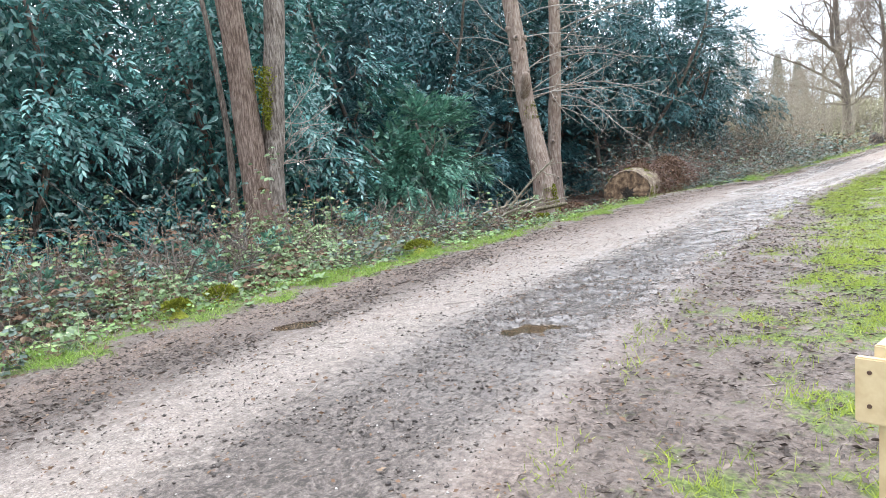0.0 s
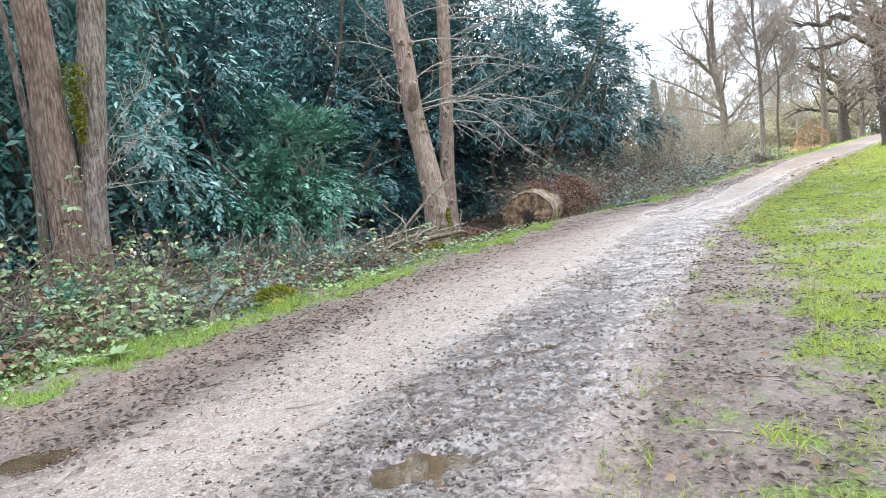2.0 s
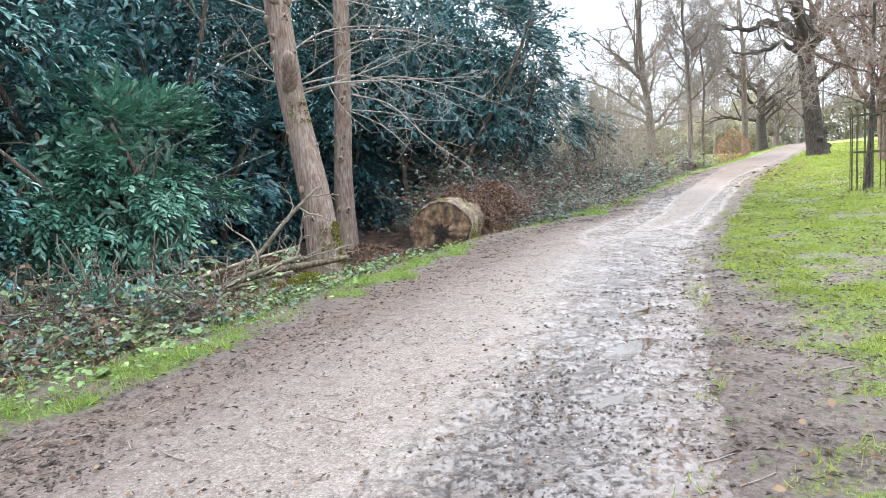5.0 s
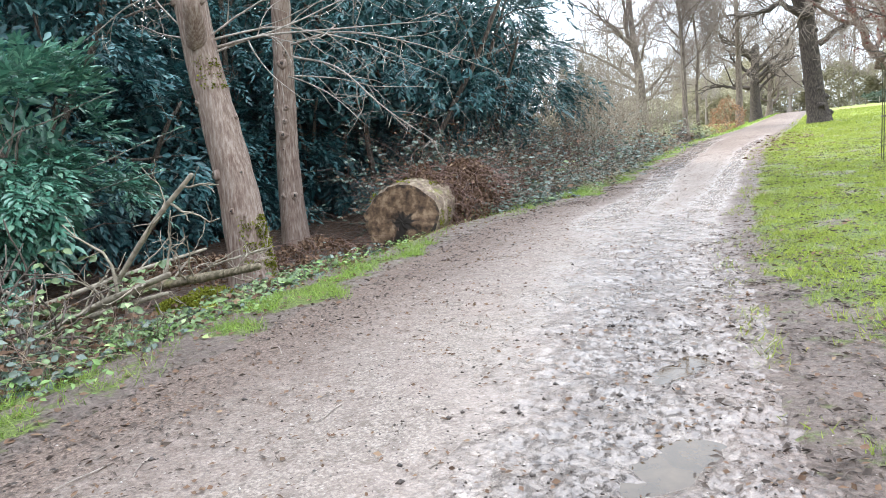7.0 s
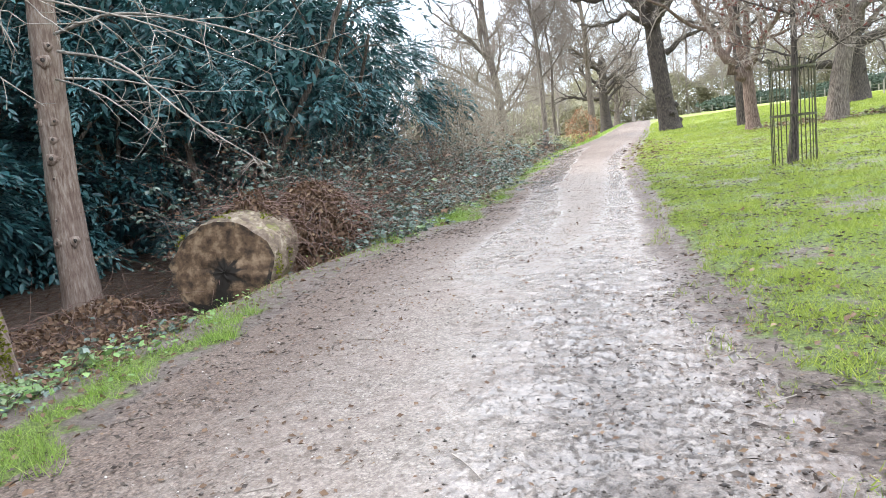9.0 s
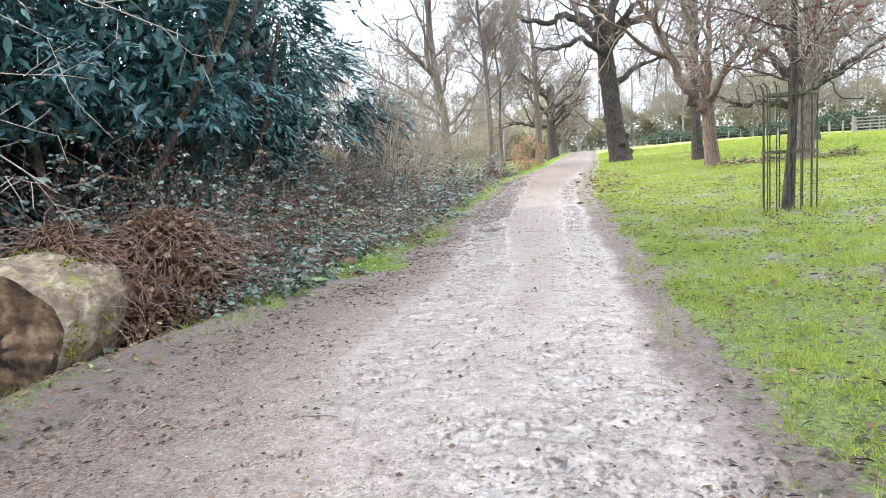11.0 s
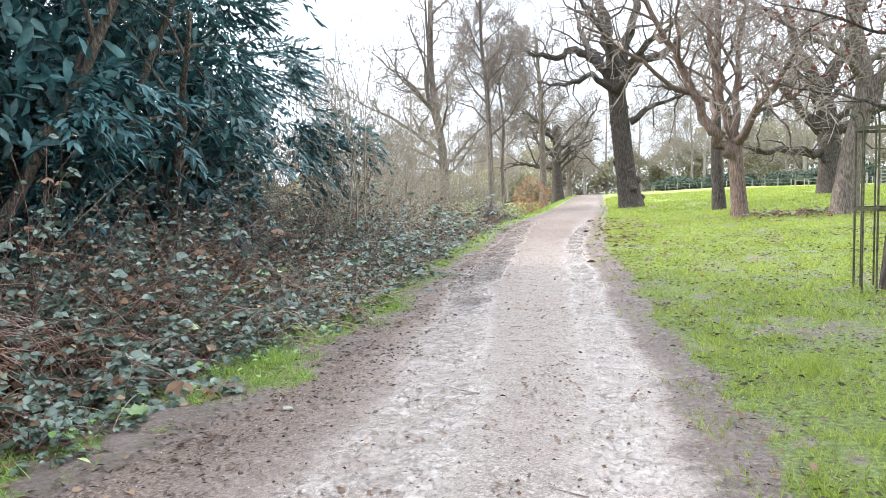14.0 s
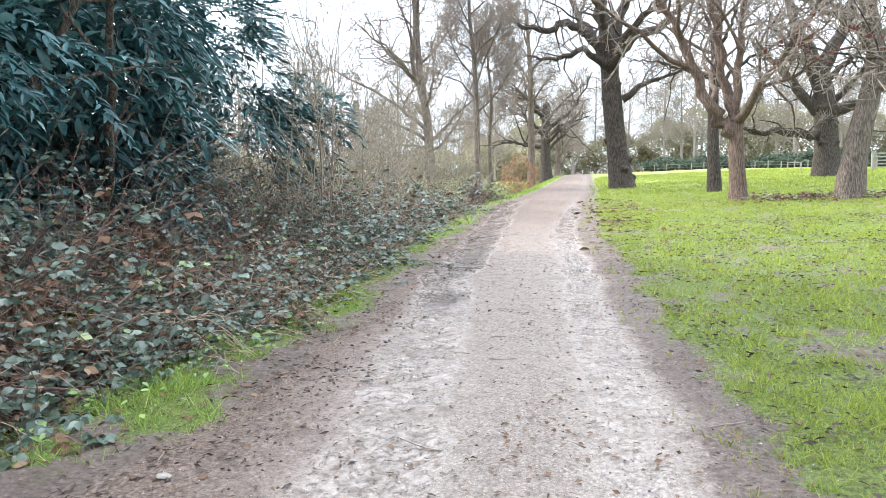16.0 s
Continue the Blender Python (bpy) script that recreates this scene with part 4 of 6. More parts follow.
# ---- the sawn log ----
def build_log():
    rng = np.random.default_rng(70)
    cx, cy, cz, r = -4.95, 15.9, 0.06, 0.68
    gz = float(land(cx, cy + 1))
    root = empty("log", (cx, cy, gz), "huge sawn log lying on its side with a black heart", "log")
    root.rotation_euler = (0, 0, radians(15))
    sides, n = 40, 18
    a = np.arange(sides) * 2 * np.pi / sides
    shape = 1 + 0.04 * np.sin(2 * a + 0.6) + 0.018 * np.sin(5 * a) + 0.012 * rng.normal(0, 1, sides)
    shape = np.where(np.sin(a) < -0.75, shape * 0.93, shape)
    ys = np.linspace(0, 1.75, n)
    rows = []
    for k, yy in enumerate(ys):
        f = shape * r * (1 + 0.025 * rng.normal(0, 1, sides)) * (0.96 if k == 0 else 1.0)
        rows.append(np.stack([cx + np.cos(a) * f - 0.06 * yy, np.full(sides, cy + yy) + 0.02 * np.sin(3 * a), cz + np.sin(a) * f * 0.93], 1))
    v = np.concatenate(rows)
    i, j = np.meshgrid(np.arange(n - 1), np.arange(sides), indexing="ij")
    q = (j + 1) % sides
    f = np.stack([i * sides + j, i * sides + q, (i + 1) * sides + q, (i + 1) * sides + j], -1).reshape(-1, 4)
    back = np.arange(sides)[None] + (n - 1) * sides
    hang("bark", raw_mesh("bark", v, [f, back], LOGSIDE), root, "pale barkless flank with patches of moss")
    rings, verts, rot = 16, [], []
    face_line = rows[0]
    centre = face_line.mean(0)
    heart = centre + (0.02, 0, -0.05)
    for k in range(rings + 1):
        t = k / rings
        p = heart * (1 - t) + face_line * t
        depth = 0.009 * np.cos(a * 9 + 1.3 * np.sin(a * 4)) * np.sin(np.pi * t) + 0.012 * rng.normal(0, 1, sides) * (1 - t)
        p = p + np.stack([np.zeros(sides), depth - 0.012 * (1 - t), np.zeros(sides)], 1)
        verts.append(p)
        crack = np.clip(np.cos(a * 9 + 1.3 * np.sin(a * 4)) - 0.72, 0, 1) * 2.2 * (1 - t)
        low = np.clip(-np.sin(a - 0.2) - 0.2, 0, 1) * t * 0.9 + np.exp(-((a - 4.5) / 0.25) ** 2) * 0.9
        rot.append(np.clip(0.95 * np.exp(-(t / 0.30) ** 2) + crack + low * 0.8 + 0.45 * (t > 0.92), 0, 1))
    i, j = np.meshgrid(np.arange(rings), np.arange(sides), indexing="ij")
    q = (j + 1) % sides
    f = np.stack([i * sides + j, (i + 1) * sides + j, (i + 1) * sides + q, i * sides + q], -1).reshape(-1, 4)
    me = raw_mesh("cut_face", np.concatenate(verts), [f], CUT)
    mark(me, "rot", np.concatenate(rot))
    hang("cut_face", me, root, "sawn tan end with radial cracks and a black heart")
    m = 2600
    aa = rng.uniform(-0.5, 2.6, m)
    yy = rng.uniform(0.0, 1.5, m)
    keep = vnoise(aa * 0.5, yy, 0.25, 71) > 0.62
    aa, yy = aa[keep], yy[keep]
    m = len(aa)
    out = np.stack([np.cos(aa), np.zeros(m), np.sin(aa)], 1)
    p = np.stack([cx - 0.06 * yy, cy + yy, np.full(m, cz)], 1) + out * r * np.array((1, 1, 0.95))
    ln = rng.uniform(0.015, 0.045, m)
    hang("moss", leaves("moss", p, out * 0.5 + rng.normal(0, 0.6, (m, 3)), rng.normal(0, 1, (m, 3)), ln, ln * 0.7, MOSSLEAF, SIMPLE), root, "bright moss on the log's flank")["kind"] = "stuff"


build_log()


def dead_heap(cx, cy, rx, ry, h, seed, label, canes=420, n=2600, mat=CANE):
    """A tangle of dead stems and shrivelled leaves over a mound."""
    rng = np.random.default_rng(seed)
    gz = float(land(cx, cy))
    root = empty("dead_bramble", (cx, cy, gz), label, "brambles")
    tb = Tubes()
    for _ in range(canes):
        a, f = rng.uniform(0, 6.28), math.sqrt(rng.random())
        x, y = cx + math.cos(a) * f * rx, cy + math.sin(a) * f * ry
        z = gz + h * (1 - f * f) + rng.uniform(-0.15, 0.06)
        d = np.array((math.cos(a) + rng.normal(0, 0.7), math.sin(a) + rng.normal(0, 0.7), rng.uniform(-0.1, 0.5)))
        q, rr = shoot(rng, (x, y, max(z, float(land(x, y)))), d, rng.uniform(0.4, 1.0), 0.0055, 0.0025, 6, 0.2, -0.16)
        tb.add(q, rr, 3)
    hang("stem_tangle", tb.mesh("stem_tangle", mat), root, "tangled dead stems")["kind"] = "stuff"
    a, f = rng.uniform(0, 6.28, n), np.sqrt(rng.random(n))
    p = np.stack([cx + np.cos(a) * f * rx, cy + np.sin(a) * f * ry, gz + h * (1 - f * f) * rng.uniform(0.75, 1.03, n)], 1)
    ln = rng.uniform(0.05, 0.11, n)
    hang("leaves", leaves("leaves", p, rng.normal(0, 1, (n, 3)) + (0, 0, -0.6), rng.normal(0, 0.8, (n, 3)) + (0, 0, 0.7), ln, ln * 0.5, DEAD), root, "shrivelled brown leaves")


dead_heap(-4.95, 18.2, 1.05, 1.35, 1.35, 80, "heap of dead brown bramble stems behind the log", 520, 10000)
dead_heap(-5.3, 17.2, 0.8, 0.8, 1.42, 79, "dead brown bramble stems hanging over the log", 330, 5000)
dead_heap(-7.6, 13.6, 1.6, 1.5, 0.25, 83, "litter of dead stems and leaves in the shade", 130, 2000)
dead_heap(-6.4, 15.3, 1.0, 1.0, 0.36, 81, "low litter of dead stems before the log", 80, 900)
dead_heap(-5.2, 14.2, 0.8, 1.0, 0.22, 82, "dead leaves and thin stems at the foot of the trees", 70, 1100)


# ---- brambles ----
def bramble(cx, cy, rx, ry, h, seed, mat=BRAMBLE, label="low bramble with grey-green leaves and arching stems", n=420, dead=0.25, leaf=0.075, straw=10):
    rng = np.random.default_rng(seed)
    gz = float(land(cx, cy))
    root = empty("bramble", (cx, cy, gz), label, "brambles", "brambles along the verge")
    tb, tips = Tubes(), []
    for _ in range(max(10, n // 19)):
        a, f = rng.uniform(0, 6.28), math.sqrt(rng.random()) * 0.8
        x, y = cx + math.cos(a) * f * rx, cy + math.sin(a) * f * ry
        q, rr = shoot(rng, (x, y, float(land(x, y)) - 0.02), (rng.normal(0, 0.6), rng.normal(0, 0.6), 1.2), h * rng.uniform(0.9, 1.9), 0.006, 0.0025, 8, 0.16, -0.10)
        tb.add(q, rr, 3)
        tips.append(q)
    hang("stem_tangle", tb.mesh("stem_tangle", CANE), root, "arching brown stems")["kind"] = "stuff"
    if straw:
        ts = Tubes()
        for _ in range(straw):
            a = rng.uniform(0, 6.28)
            x, y = cx + math.cos(a) * rx * 0.8, cy + math.sin(a) * ry * 0.8
            q, rr = shoot(rng, (x, y, float(land(x, y))), (rng.normal(0.3, 0.6), rng.normal(0, 0.6), 0.8), h * rng.uniform(0.7, 1.5), 0.004, 0.002, 6, 0.14, -0.12)
            ts.add(q, rr, 3)
        hang("dry_stem_tangle", ts.mesh("dry_stem_tangle", STRAW), root, "dry straw-coloured stems")["kind"] = "stuff"
    every = np.concatenate(tips)
    k = rng.integers(0, len(every), n * 2 // 3)
    a, f = rng.uniform(0, 6.28, n - n * 2 // 3), np.sqrt(rng.random(n - n * 2 // 3))
    top = np.stack([cx + np.cos(a) * f * rx, cy + np.sin(a) * f * ry, gz + h * (1.0 - 0.75 * f ** 2.2) * rng.uniform(0.35, 1.05, len(a))], 1)
    p = np.concatenate([every[k] + rng.normal(0, 0.04, (len(k), 3)), top])
    p[:, 2] = np.maximum(p[:, 2], land(p[:, 0], p[:, 1]) + 0.03)
    az = rng.uniform(0, 6.28, len(p))
    out = np.stack([np.cos(az), np.sin(az), rng.uniform(-0.5, 0.15, len(p))], 1)
    P, D = [], []
    for turn in (-1.0, 0, 1.0):
        c, s = math.cos(turn), math.sin(turn)
        P.append(p)
        D.append(np.stack([out[:, 0] * c - out[:, 1] * s, out[:, 0] * s + out[:, 1] * c, out[:, 2]], 1))
    P, D = np.concatenate(P), np.concatenate(D)
    m = len(P)
    ln = leaf * np.tile(rng.uniform(0.4, 1.25, len(p)), 3) * rng.uniform(0.8, 1.1, m)
    U = np.tile((0.15, -0.1, 1.0), (m, 1)) + rng.normal(0, 0.5, (m, 3))
    browns = np.tile(rng.random(len(p)) < dead, 3)
    for sel, mt, nm in ((~browns, mat, "foliage"), (browns, DEAD, "dead_foliage")):
        if sel.sum():
            hang(nm, leaves(nm, P[sel], D[sel], U[sel], ln[sel], ln[sel] * 0.66, mt), root)["kind"] = "stuff"
    return root


rngB = np.random.default_rng(90)
k = 0
for y in np.arange(-3.6, 9.2, 0.85):
    for off, h, n in ((1.25, 0.28, 330), (2.1, 0.50, 420), (3.0, 0.78, 430), (4.1, 0.85, 380), (5.3, 0.75, 300)):
        if y > 6.5 and off > 2.5:
            h *= 0.6
        x = float(left_edge(y)) - off - rngB.uniform(-0.2, 0.2)
        k += 1
        if rngB.random() < 0.14:
            continue
        bramble(x, y + rngB.uniform(-0.3, 0.3), 0.75, 0.75, h * rngB.uniform(0.35, 1.75), 100 + k, BRAMBLE_DARK if rngB.random() < 0.3 else BRAMBLE, n=int(n * rngB.uniform(0.5, 1.1)), dead=rngB.uniform(0.05, 0.42), leaf=rngB.uniform(0.065, 0.10), straw=24)
for y in np.arange(9.4, 16.5, 1.0):
    for off, h, n in ((1.2, 0.12, 170), (2.2, 0.18, 170)):
        x = float(left_edge(y)) - off
        if y > 13.4 and (off > 2 or y > 14):
            continue
        k += 1
        bramble(x, y, 0.6, 0.6, h * rngB.uniform(0.8, 1.3), 100 + k, BRAMBLE_DARK, "sparse low bramble and ivy among dead leaves", n=n, dead=0.5, leaf=0.06, straw=6)
for y in np.arange(18.6, 31, 0.95):
    for off, h, n in ((1.2, 0.5, 420), (1.95, 1.1, 600), (2.9, 1.65, 640), (3.9, 1.8, 480)):
        x = float(left_edge(y)) - off - rngB.uniform(-0.2, 0.2)
        if y < 19.8 and 0.9 < off < 2.3 and y < 19.2:
            h *= 0.7
        k += 1
        bramble(x, y + rngB.uniform(-0.3, 0.3), 0.8, 0.8, h * rngB.uniform(0.65, 1.3), 100 + k, BRAMBLE_DARK, "dense dark bramble bank with dead red-brown stems", n=int(n * 1.4), dead=rngB.uniform(0.02, 0.3), leaf=rngB.uniform(0.06, 0.10), straw=14)
for k2, (x, y, h) in enumerate(((-4.75, 19.6, 0.75), (-5.2, 20.9, 1.0), (-5.0, 22.6, 0.8), (-5.9, 23.3, 1.25), (-5.4, 25.0, 0.9), (-6.2, 26.6, 1.1))):
    dead_heap(x, y, 0.75, 0.8, h, 84 + k2, "tangle of dead red-brown bramble stems on the bank", 190, 1500)
for k2 in range(9):
    y = 21.4 + 0.72 * k2
    dead_heap(float(left_edge(y)) - 1.0, y, 0.42, 0.4, 0.3, 1300 + k2, "tussock of dry straw at the foot of the bank", 90, 60, STRAW)
for y in np.arange(31.5, 47, 1.7):
    for off, h in ((1.5, 0.8), (3.0, 1.2), (5.0, 1.3)):
        x = float(left_edge(y)) - off
        k += 1
        if off < 2 and 41 < y < 46:
            continue
        bramble(x, y, 1.2, 1.2, h * rngB.uniform(0.8, 1.25), 100 + k, HEATH if off > 2 else BRAMBLE_DARK, "rough bramble and dry scrub beside the path", n=330, dead=0.3, leaf=0.13, straw=22)


# ---- thin scrub stems beyond the laurels ----
def whip(x, y, h, seed):
    rng = np.random.default_rng(seed)
    root = empty("sapling", at_land(x, y), "thin bare sapling in the scrub", "sapling", "saplings in the scrub")
    tb = Tubes()
    for _ in range(rng.integers(2, 5)):
        q, rr = shoot(rng, at_land(x + rng.normal(0, 0.15), y + rng.normal(0, 0.15), -0.03), (rng.normal(0, 0.22), rng.normal(0, 0.22), 1), h * rng.uniform(0.6, 1.1), 0.016, 0.006, 8, 0.07, 0.03)
        tb.add(q, rr, 4)
        ramify(rng, q, rr, 0, (tb, tb), {"count": (9, 4), "from": 0.2, "ratio": 0.3, "least": 0.3, "thin": 0.0055, "wig": 0.12, "lift": 0.08, "twig_level": 9})
    hang("stem_spray", tb.mesh("stem_spray", WHIP), root)["kind"] = "stuff"


for k in range(66):
    y = rngB.uniform(25.5, 50)
    whip(float(left_edge(y)) - rngB.uniform(1.6, 6.5), y, rngB.uniform(2.4, 6.6), 400 + k)

# ---- fallen branches by the leaning tree ----
def fallen(line, r0, seed, label, mat=WHIP, moss=False):
    rng = np.random.default_rng(seed)
    q = smooth_line(line, 5)
    root = empty("fallen_branch", (q[0][0], q[0][1], float(land(q[0][0], q[0][1]))), label, "branch", "fallen branches")
    tb = Tubes()
    rr = np.linspace(r0, r0 * 0.55, len(q))
    tb.add(q, rr, 8, 0.15, rng)
    hang("wood", tb.mesh("wood", BARK_MOSSY if moss else mat), root)
    tw = Tubes()
    ramify(rng, q, rr, 0, (tw, tw), {"count": (6, 3), "from": 0.3, "ratio": 0.35, "least": 0.2, "thin": 0.005, "wig": 0.2, "lift": 0.02, "twig_level": 9})
    hang("twig_spray", tw.mesh("twig_spray", mat), root)["kind"] = "stuff"


fallen([(-4.75, 10.0, -0.33), (-4.38, 10.0, 0.06), (-3.48, 10.0, 0.83), (-2.86, 10.0, 1.26)], 0.034, 201, "long grey dead branch propped up out of the brambles")
fallen([(-5.9, 9.75, -0.2), (-4.75, 9.7, -0.08), (-3.85, 9.7, 0.2), (-3.0, 9.75, 0.46)], 0.045, 202, "pale barkless branch lying across the verge")
fallen([(-4.7, 9.85, -0.1), (-4.1, 9.9, 0.05), (-3.4, 10.0, 0.22)], 0.032, 203, "broken pale branch lying on the verge")
fallen([(-5.7, 10.9, -0.2), (-5.0, 11.0, -0.02), (-4.2, 11.2, 0.1), (-3.6, 11.3, 0.2)], 0.07, 204, "thick fallen branch covered with yellow moss", moss=True)
fallen([(-6.3, 10.2, -0.2), (-5.5, 10.9, 0.1), (-4.9, 11.7, 0.3)], 0.03, 205, "dead branch among the litter")
fallen([(-5.6, 11.9, -0.2), (-4.8, 11.7, 0.1), (-4.0, 11.9, 0.3)], 0.02, 206, "thin dead branch among the litter")
fallen([(-7.2, 10.0, -0.2), (-6.3, 9.9, 0.15), (-5.4, 9.9, 0.0)], 0.035, 207, "grey dead branch among the litter")

# ---- the young tree in its iron guard ----
def build_guard(cx, cy):
    gz = float(land(cx, cy))
    root = empty("tree_guard", (cx, cy, gz), "round iron tree guard with out-curved bar tops", "tree guard")
    for k in range(14):
        a = k * math.tau / 14
        c, s = math.cos(a), math.sin(a)
        prof = [(0.41, -0.08), (0.41, 0.5), (0.41, 1.2), (0.41, 1.90), (0.425, 2.00), (0.455, 2.06), (0.495, 2.08), (0.52, 2.06)]
        tb = Tubes()
        tb.add([(cx + r * c, cy + r * s, gz + z) for r, z in prof], [0.012] * 7 + [0.009], 6)
        hang("bar", tb.mesh("bar", IRON), root)
    for z in (0.95, 1.88):
        bm = bmesh.new()
        loop = []
        for k in range(40):
            a = k * math.tau / 40
            loop.append([bm.verts.new((cx + r * math.cos(a), cy + r * math.sin(a), gz + z + dz)) for r, dz in ((0.423, -0.02), (0.430, -0.02), (0.430, 0.02), (0.423, 0.02))])
        for k in range(40):
            p, q = loop[k], loop[(k + 1) % 40]
            for j in range(4):
                bm.faces.new((p[j], q[j], q[(j + 1) % 4], p[(j + 1) % 4]))
        part("hoop", bm, IRON, root)


GX, GY = 2.47, 24.6
build_guard(GX, GY)
YOUNG = {"count": (9, 6, 3), "from": 0.15, "ratio": 0.5, "least": 0.3, "thin": 0.006, "wig": 0.16, "lift": 0.03, "twig_level": 1}
yrng = np.random.default_rng(61)
glimbs = []
for j in range(13):
    a, z = j * 2.4, 1.95 + 0.27 * j
    p, _ = shoot(yrng, (GX + 0.06, GY, z), (math.cos(a), math.sin(a), 0.25), 2.3 - 0.1 * j, 1, 1, 5, 0.12, 0.03)
    glimbs.append((p, 0.024))
groot, gline, grad, glimbs = tree("young tree with a straight trunk and a few russet leaves", [at_land(GX - 0.03, GY), (GX + 0.05, GY, 1.8), (GX + 0.06, GY, 3.4), (GX + 0.1, GY, 6.0)], 0.08, 0.035, glimbs, BARK_OAK, YOUNG, 62)
gp = np.concatenate([smooth_line(p, 4)[4:] for p, r in glimbs])
m = 1100
gi = yrng.integers(0, len(gp), m)
gq = gp[gi] + yrng.normal(0, 0.22, (m, 3))
gl = yrng.uniform(0.05, 0.10, m)
gk = (gq[:, 2] > 2.6)
hang("leaves", leaves("leaves", gq[gk], yrng.normal(0, 1, (gk.sum(), 3)) + (0, 0, -1), yrng.normal(0, 1, (gk.sum(), 3)), gl[gk], gl[gk] * 0.5, RED, SIMPLE), groot, "shrivelled russet leaves")

# ---- the park trees ----
tree("massive old oak with dark burred trunk at the path's edge", [at_land(-1.15, 56.7), (-1.5, 56.7, 3.0), (-1.87, 56.7, 6.6), (-1.95, 56.7, 8.2)], 0.58, 0.45,
     [([(-2.1, 56.7, 7.7), (-3.1, 56.7, 8.8), (-4.3, 56.5, 9.35), (-5.6, 56.0, 9.0), (-7.5, 55.5, 9.6)], 0.40), ([(-2.1, 56.4, 7.0), (-3.3, 55.8, 7.8), (-4.6, 55, 7.3), (-6, 54, 7.4)], 0.25),
      ([(-1.5, 56.7, 7.6), (-0.7, 56.7, 8.65), (0.7, 56.6, 8.9), (1.6, 56.5, 9.7), (3, 56, 11)], 0.38), ([(-1.2, 56.4, 5.2), (-0.4, 56.2, 5.75), (0.65, 56, 6.2), (2, 55, 6.4)], 0.22),
      ([(-1.95, 56.7, 8.1), (-2.5, 56.7, 10.5), (-2.9, 56.8, 13), (-2.6, 57, 16)], 0.5), ([(-1.95, 56.7, 8.1), (-1.2, 57.4, 10.3), (-0.6, 58, 13), (0.4, 58.6, 15)], 0.4),
      ([(-2, 57, 7.4), (-3, 58.4, 9), (-4, 60, 11), (-4.6, 61, 13)], 0.35), ([(-2, 56.4, 7.9), (-2.4, 55, 9.6), (-3.2, 53.6, 10.8), (-3.6, 52, 11.4)], 0.32),
      ([(-1.9, 56.2, 7), (-0.8, 54.6, 8.4), (0.5, 53, 9.3), (1.5, 51.5, 9.6)], 0.28)], BARK_OAK, OAK_SPEC, 301, burrs=26)
tree("red-barked tree forking low, one limb curving far out", [at_land(2.75, 41.0), (2.66, 41, 1.5), (2.58, 41, 2.8)], 0.27, 0.22,
     [([(2.5, 41, 2.55), (1.95, 41, 3.1), (1.5, 41, 4.1), (1.03, 40.9, 5.2), (0.4, 40.8, 6.5), (-0.6, 40.5, 8.3), (-1, 40, 10)], 0.245), ([(2.58, 41.1, 2.8), (2.3, 41.2, 4.1), (2.0, 41.2, 5.3), (1.8, 41.3, 6.8), (1.5, 41.5, 10)], 0.2),
      ([(2.6, 41, 2.8), (2.62, 41, 4.9), (2.62, 40.9, 6.2), (3.1, 40.5, 9.5)], 0.17), ([(2.66, 40.9, 2.7), (3.1, 40.6, 3.75), (4.05, 40.5, 4.1), (4.8, 40.4, 4.7), (6.4, 40, 5.0)], 0.10),
      ([(2.6, 40.8, 2.9), (3.3, 39.9, 4.2), (4.2, 39, 5.6), (4.8, 38, 7)], 0.15)], BARK_WARM, OAK_SPEC, 302)
tree("straight dark park tree standing in the lawn", [at_land(2.68, 47.5), (2.56, 47.5, 3.0), (2.55, 47.5, 5.5), (2.6, 47.5, 8), (2.6, 47.6, 14)], 0.24, 0.11, [], BARK_OAK, OAK_SPEC, 303, auto=9, auto_len=4.5, auto_from=0.38)
tree("leaning tree with mottled brown bark on the lawn", [at_land(5.55, 39.7), (5.7, 39.7, 2.1), (6.0, 39.7, 3.6), (6.06, 39.7, 4.7), (5.75, 39.6, 6.2), (5.5, 39.5, 9), (5.4, 39.4, 12)], 0.34, 0.16,
     [([(6.0, 39.7, 3.6), (6.7, 39.5, 4.6), (7.6, 39.2, 5.8), (8.6, 38.8, 7.4)], 0.25), ([(6.05, 39.6, 4.6), (5.2, 39.0, 5.4), (4.2, 38.5, 5.8), (3.0, 38, 6.4)], 0.14)], BARK_BROWN, OAK_SPEC, 304, auto=6, auto_len=4.5, auto_from=0.5)
tree("broad old oak with long low level limbs", [at_land(10.2, 62), (10.05, 62, 3.9), (9.85, 62, 5.8), (9.4, 62, 7.0)], 0.66, 0.5,
     [([(9.8, 62, 3.3), (9.2, 61.4, 3.3), (7.5, 61, 3.5), (5.7, 60.8, 3.6), (4.2, 60.5, 4.4)], 0.34), ([(9.9, 62, 4.6), (8.7, 62, 5.6), (7.6, 62, 7.2), (6, 61.5, 8.6)], 0.42), ([(10.1, 62, 4.4), (11.4, 61.6, 4.9), (12.6, 61.2, 5.6), (14.5, 61, 7)], 0.42),
      ([(9.5, 62, 6.8), (8.7, 62, 8.6), (7.8, 62, 11), (7.5, 62, 13)], 0.5), ([(9.6, 62, 6.6), (10.6, 62, 8.8), (11.4, 62, 11), (12.5, 62, 13)], 0.5)], BARK_OAK, OAK_SPEC, 305, burrs=8, auto=3, auto_len=6, auto_from=0.5)
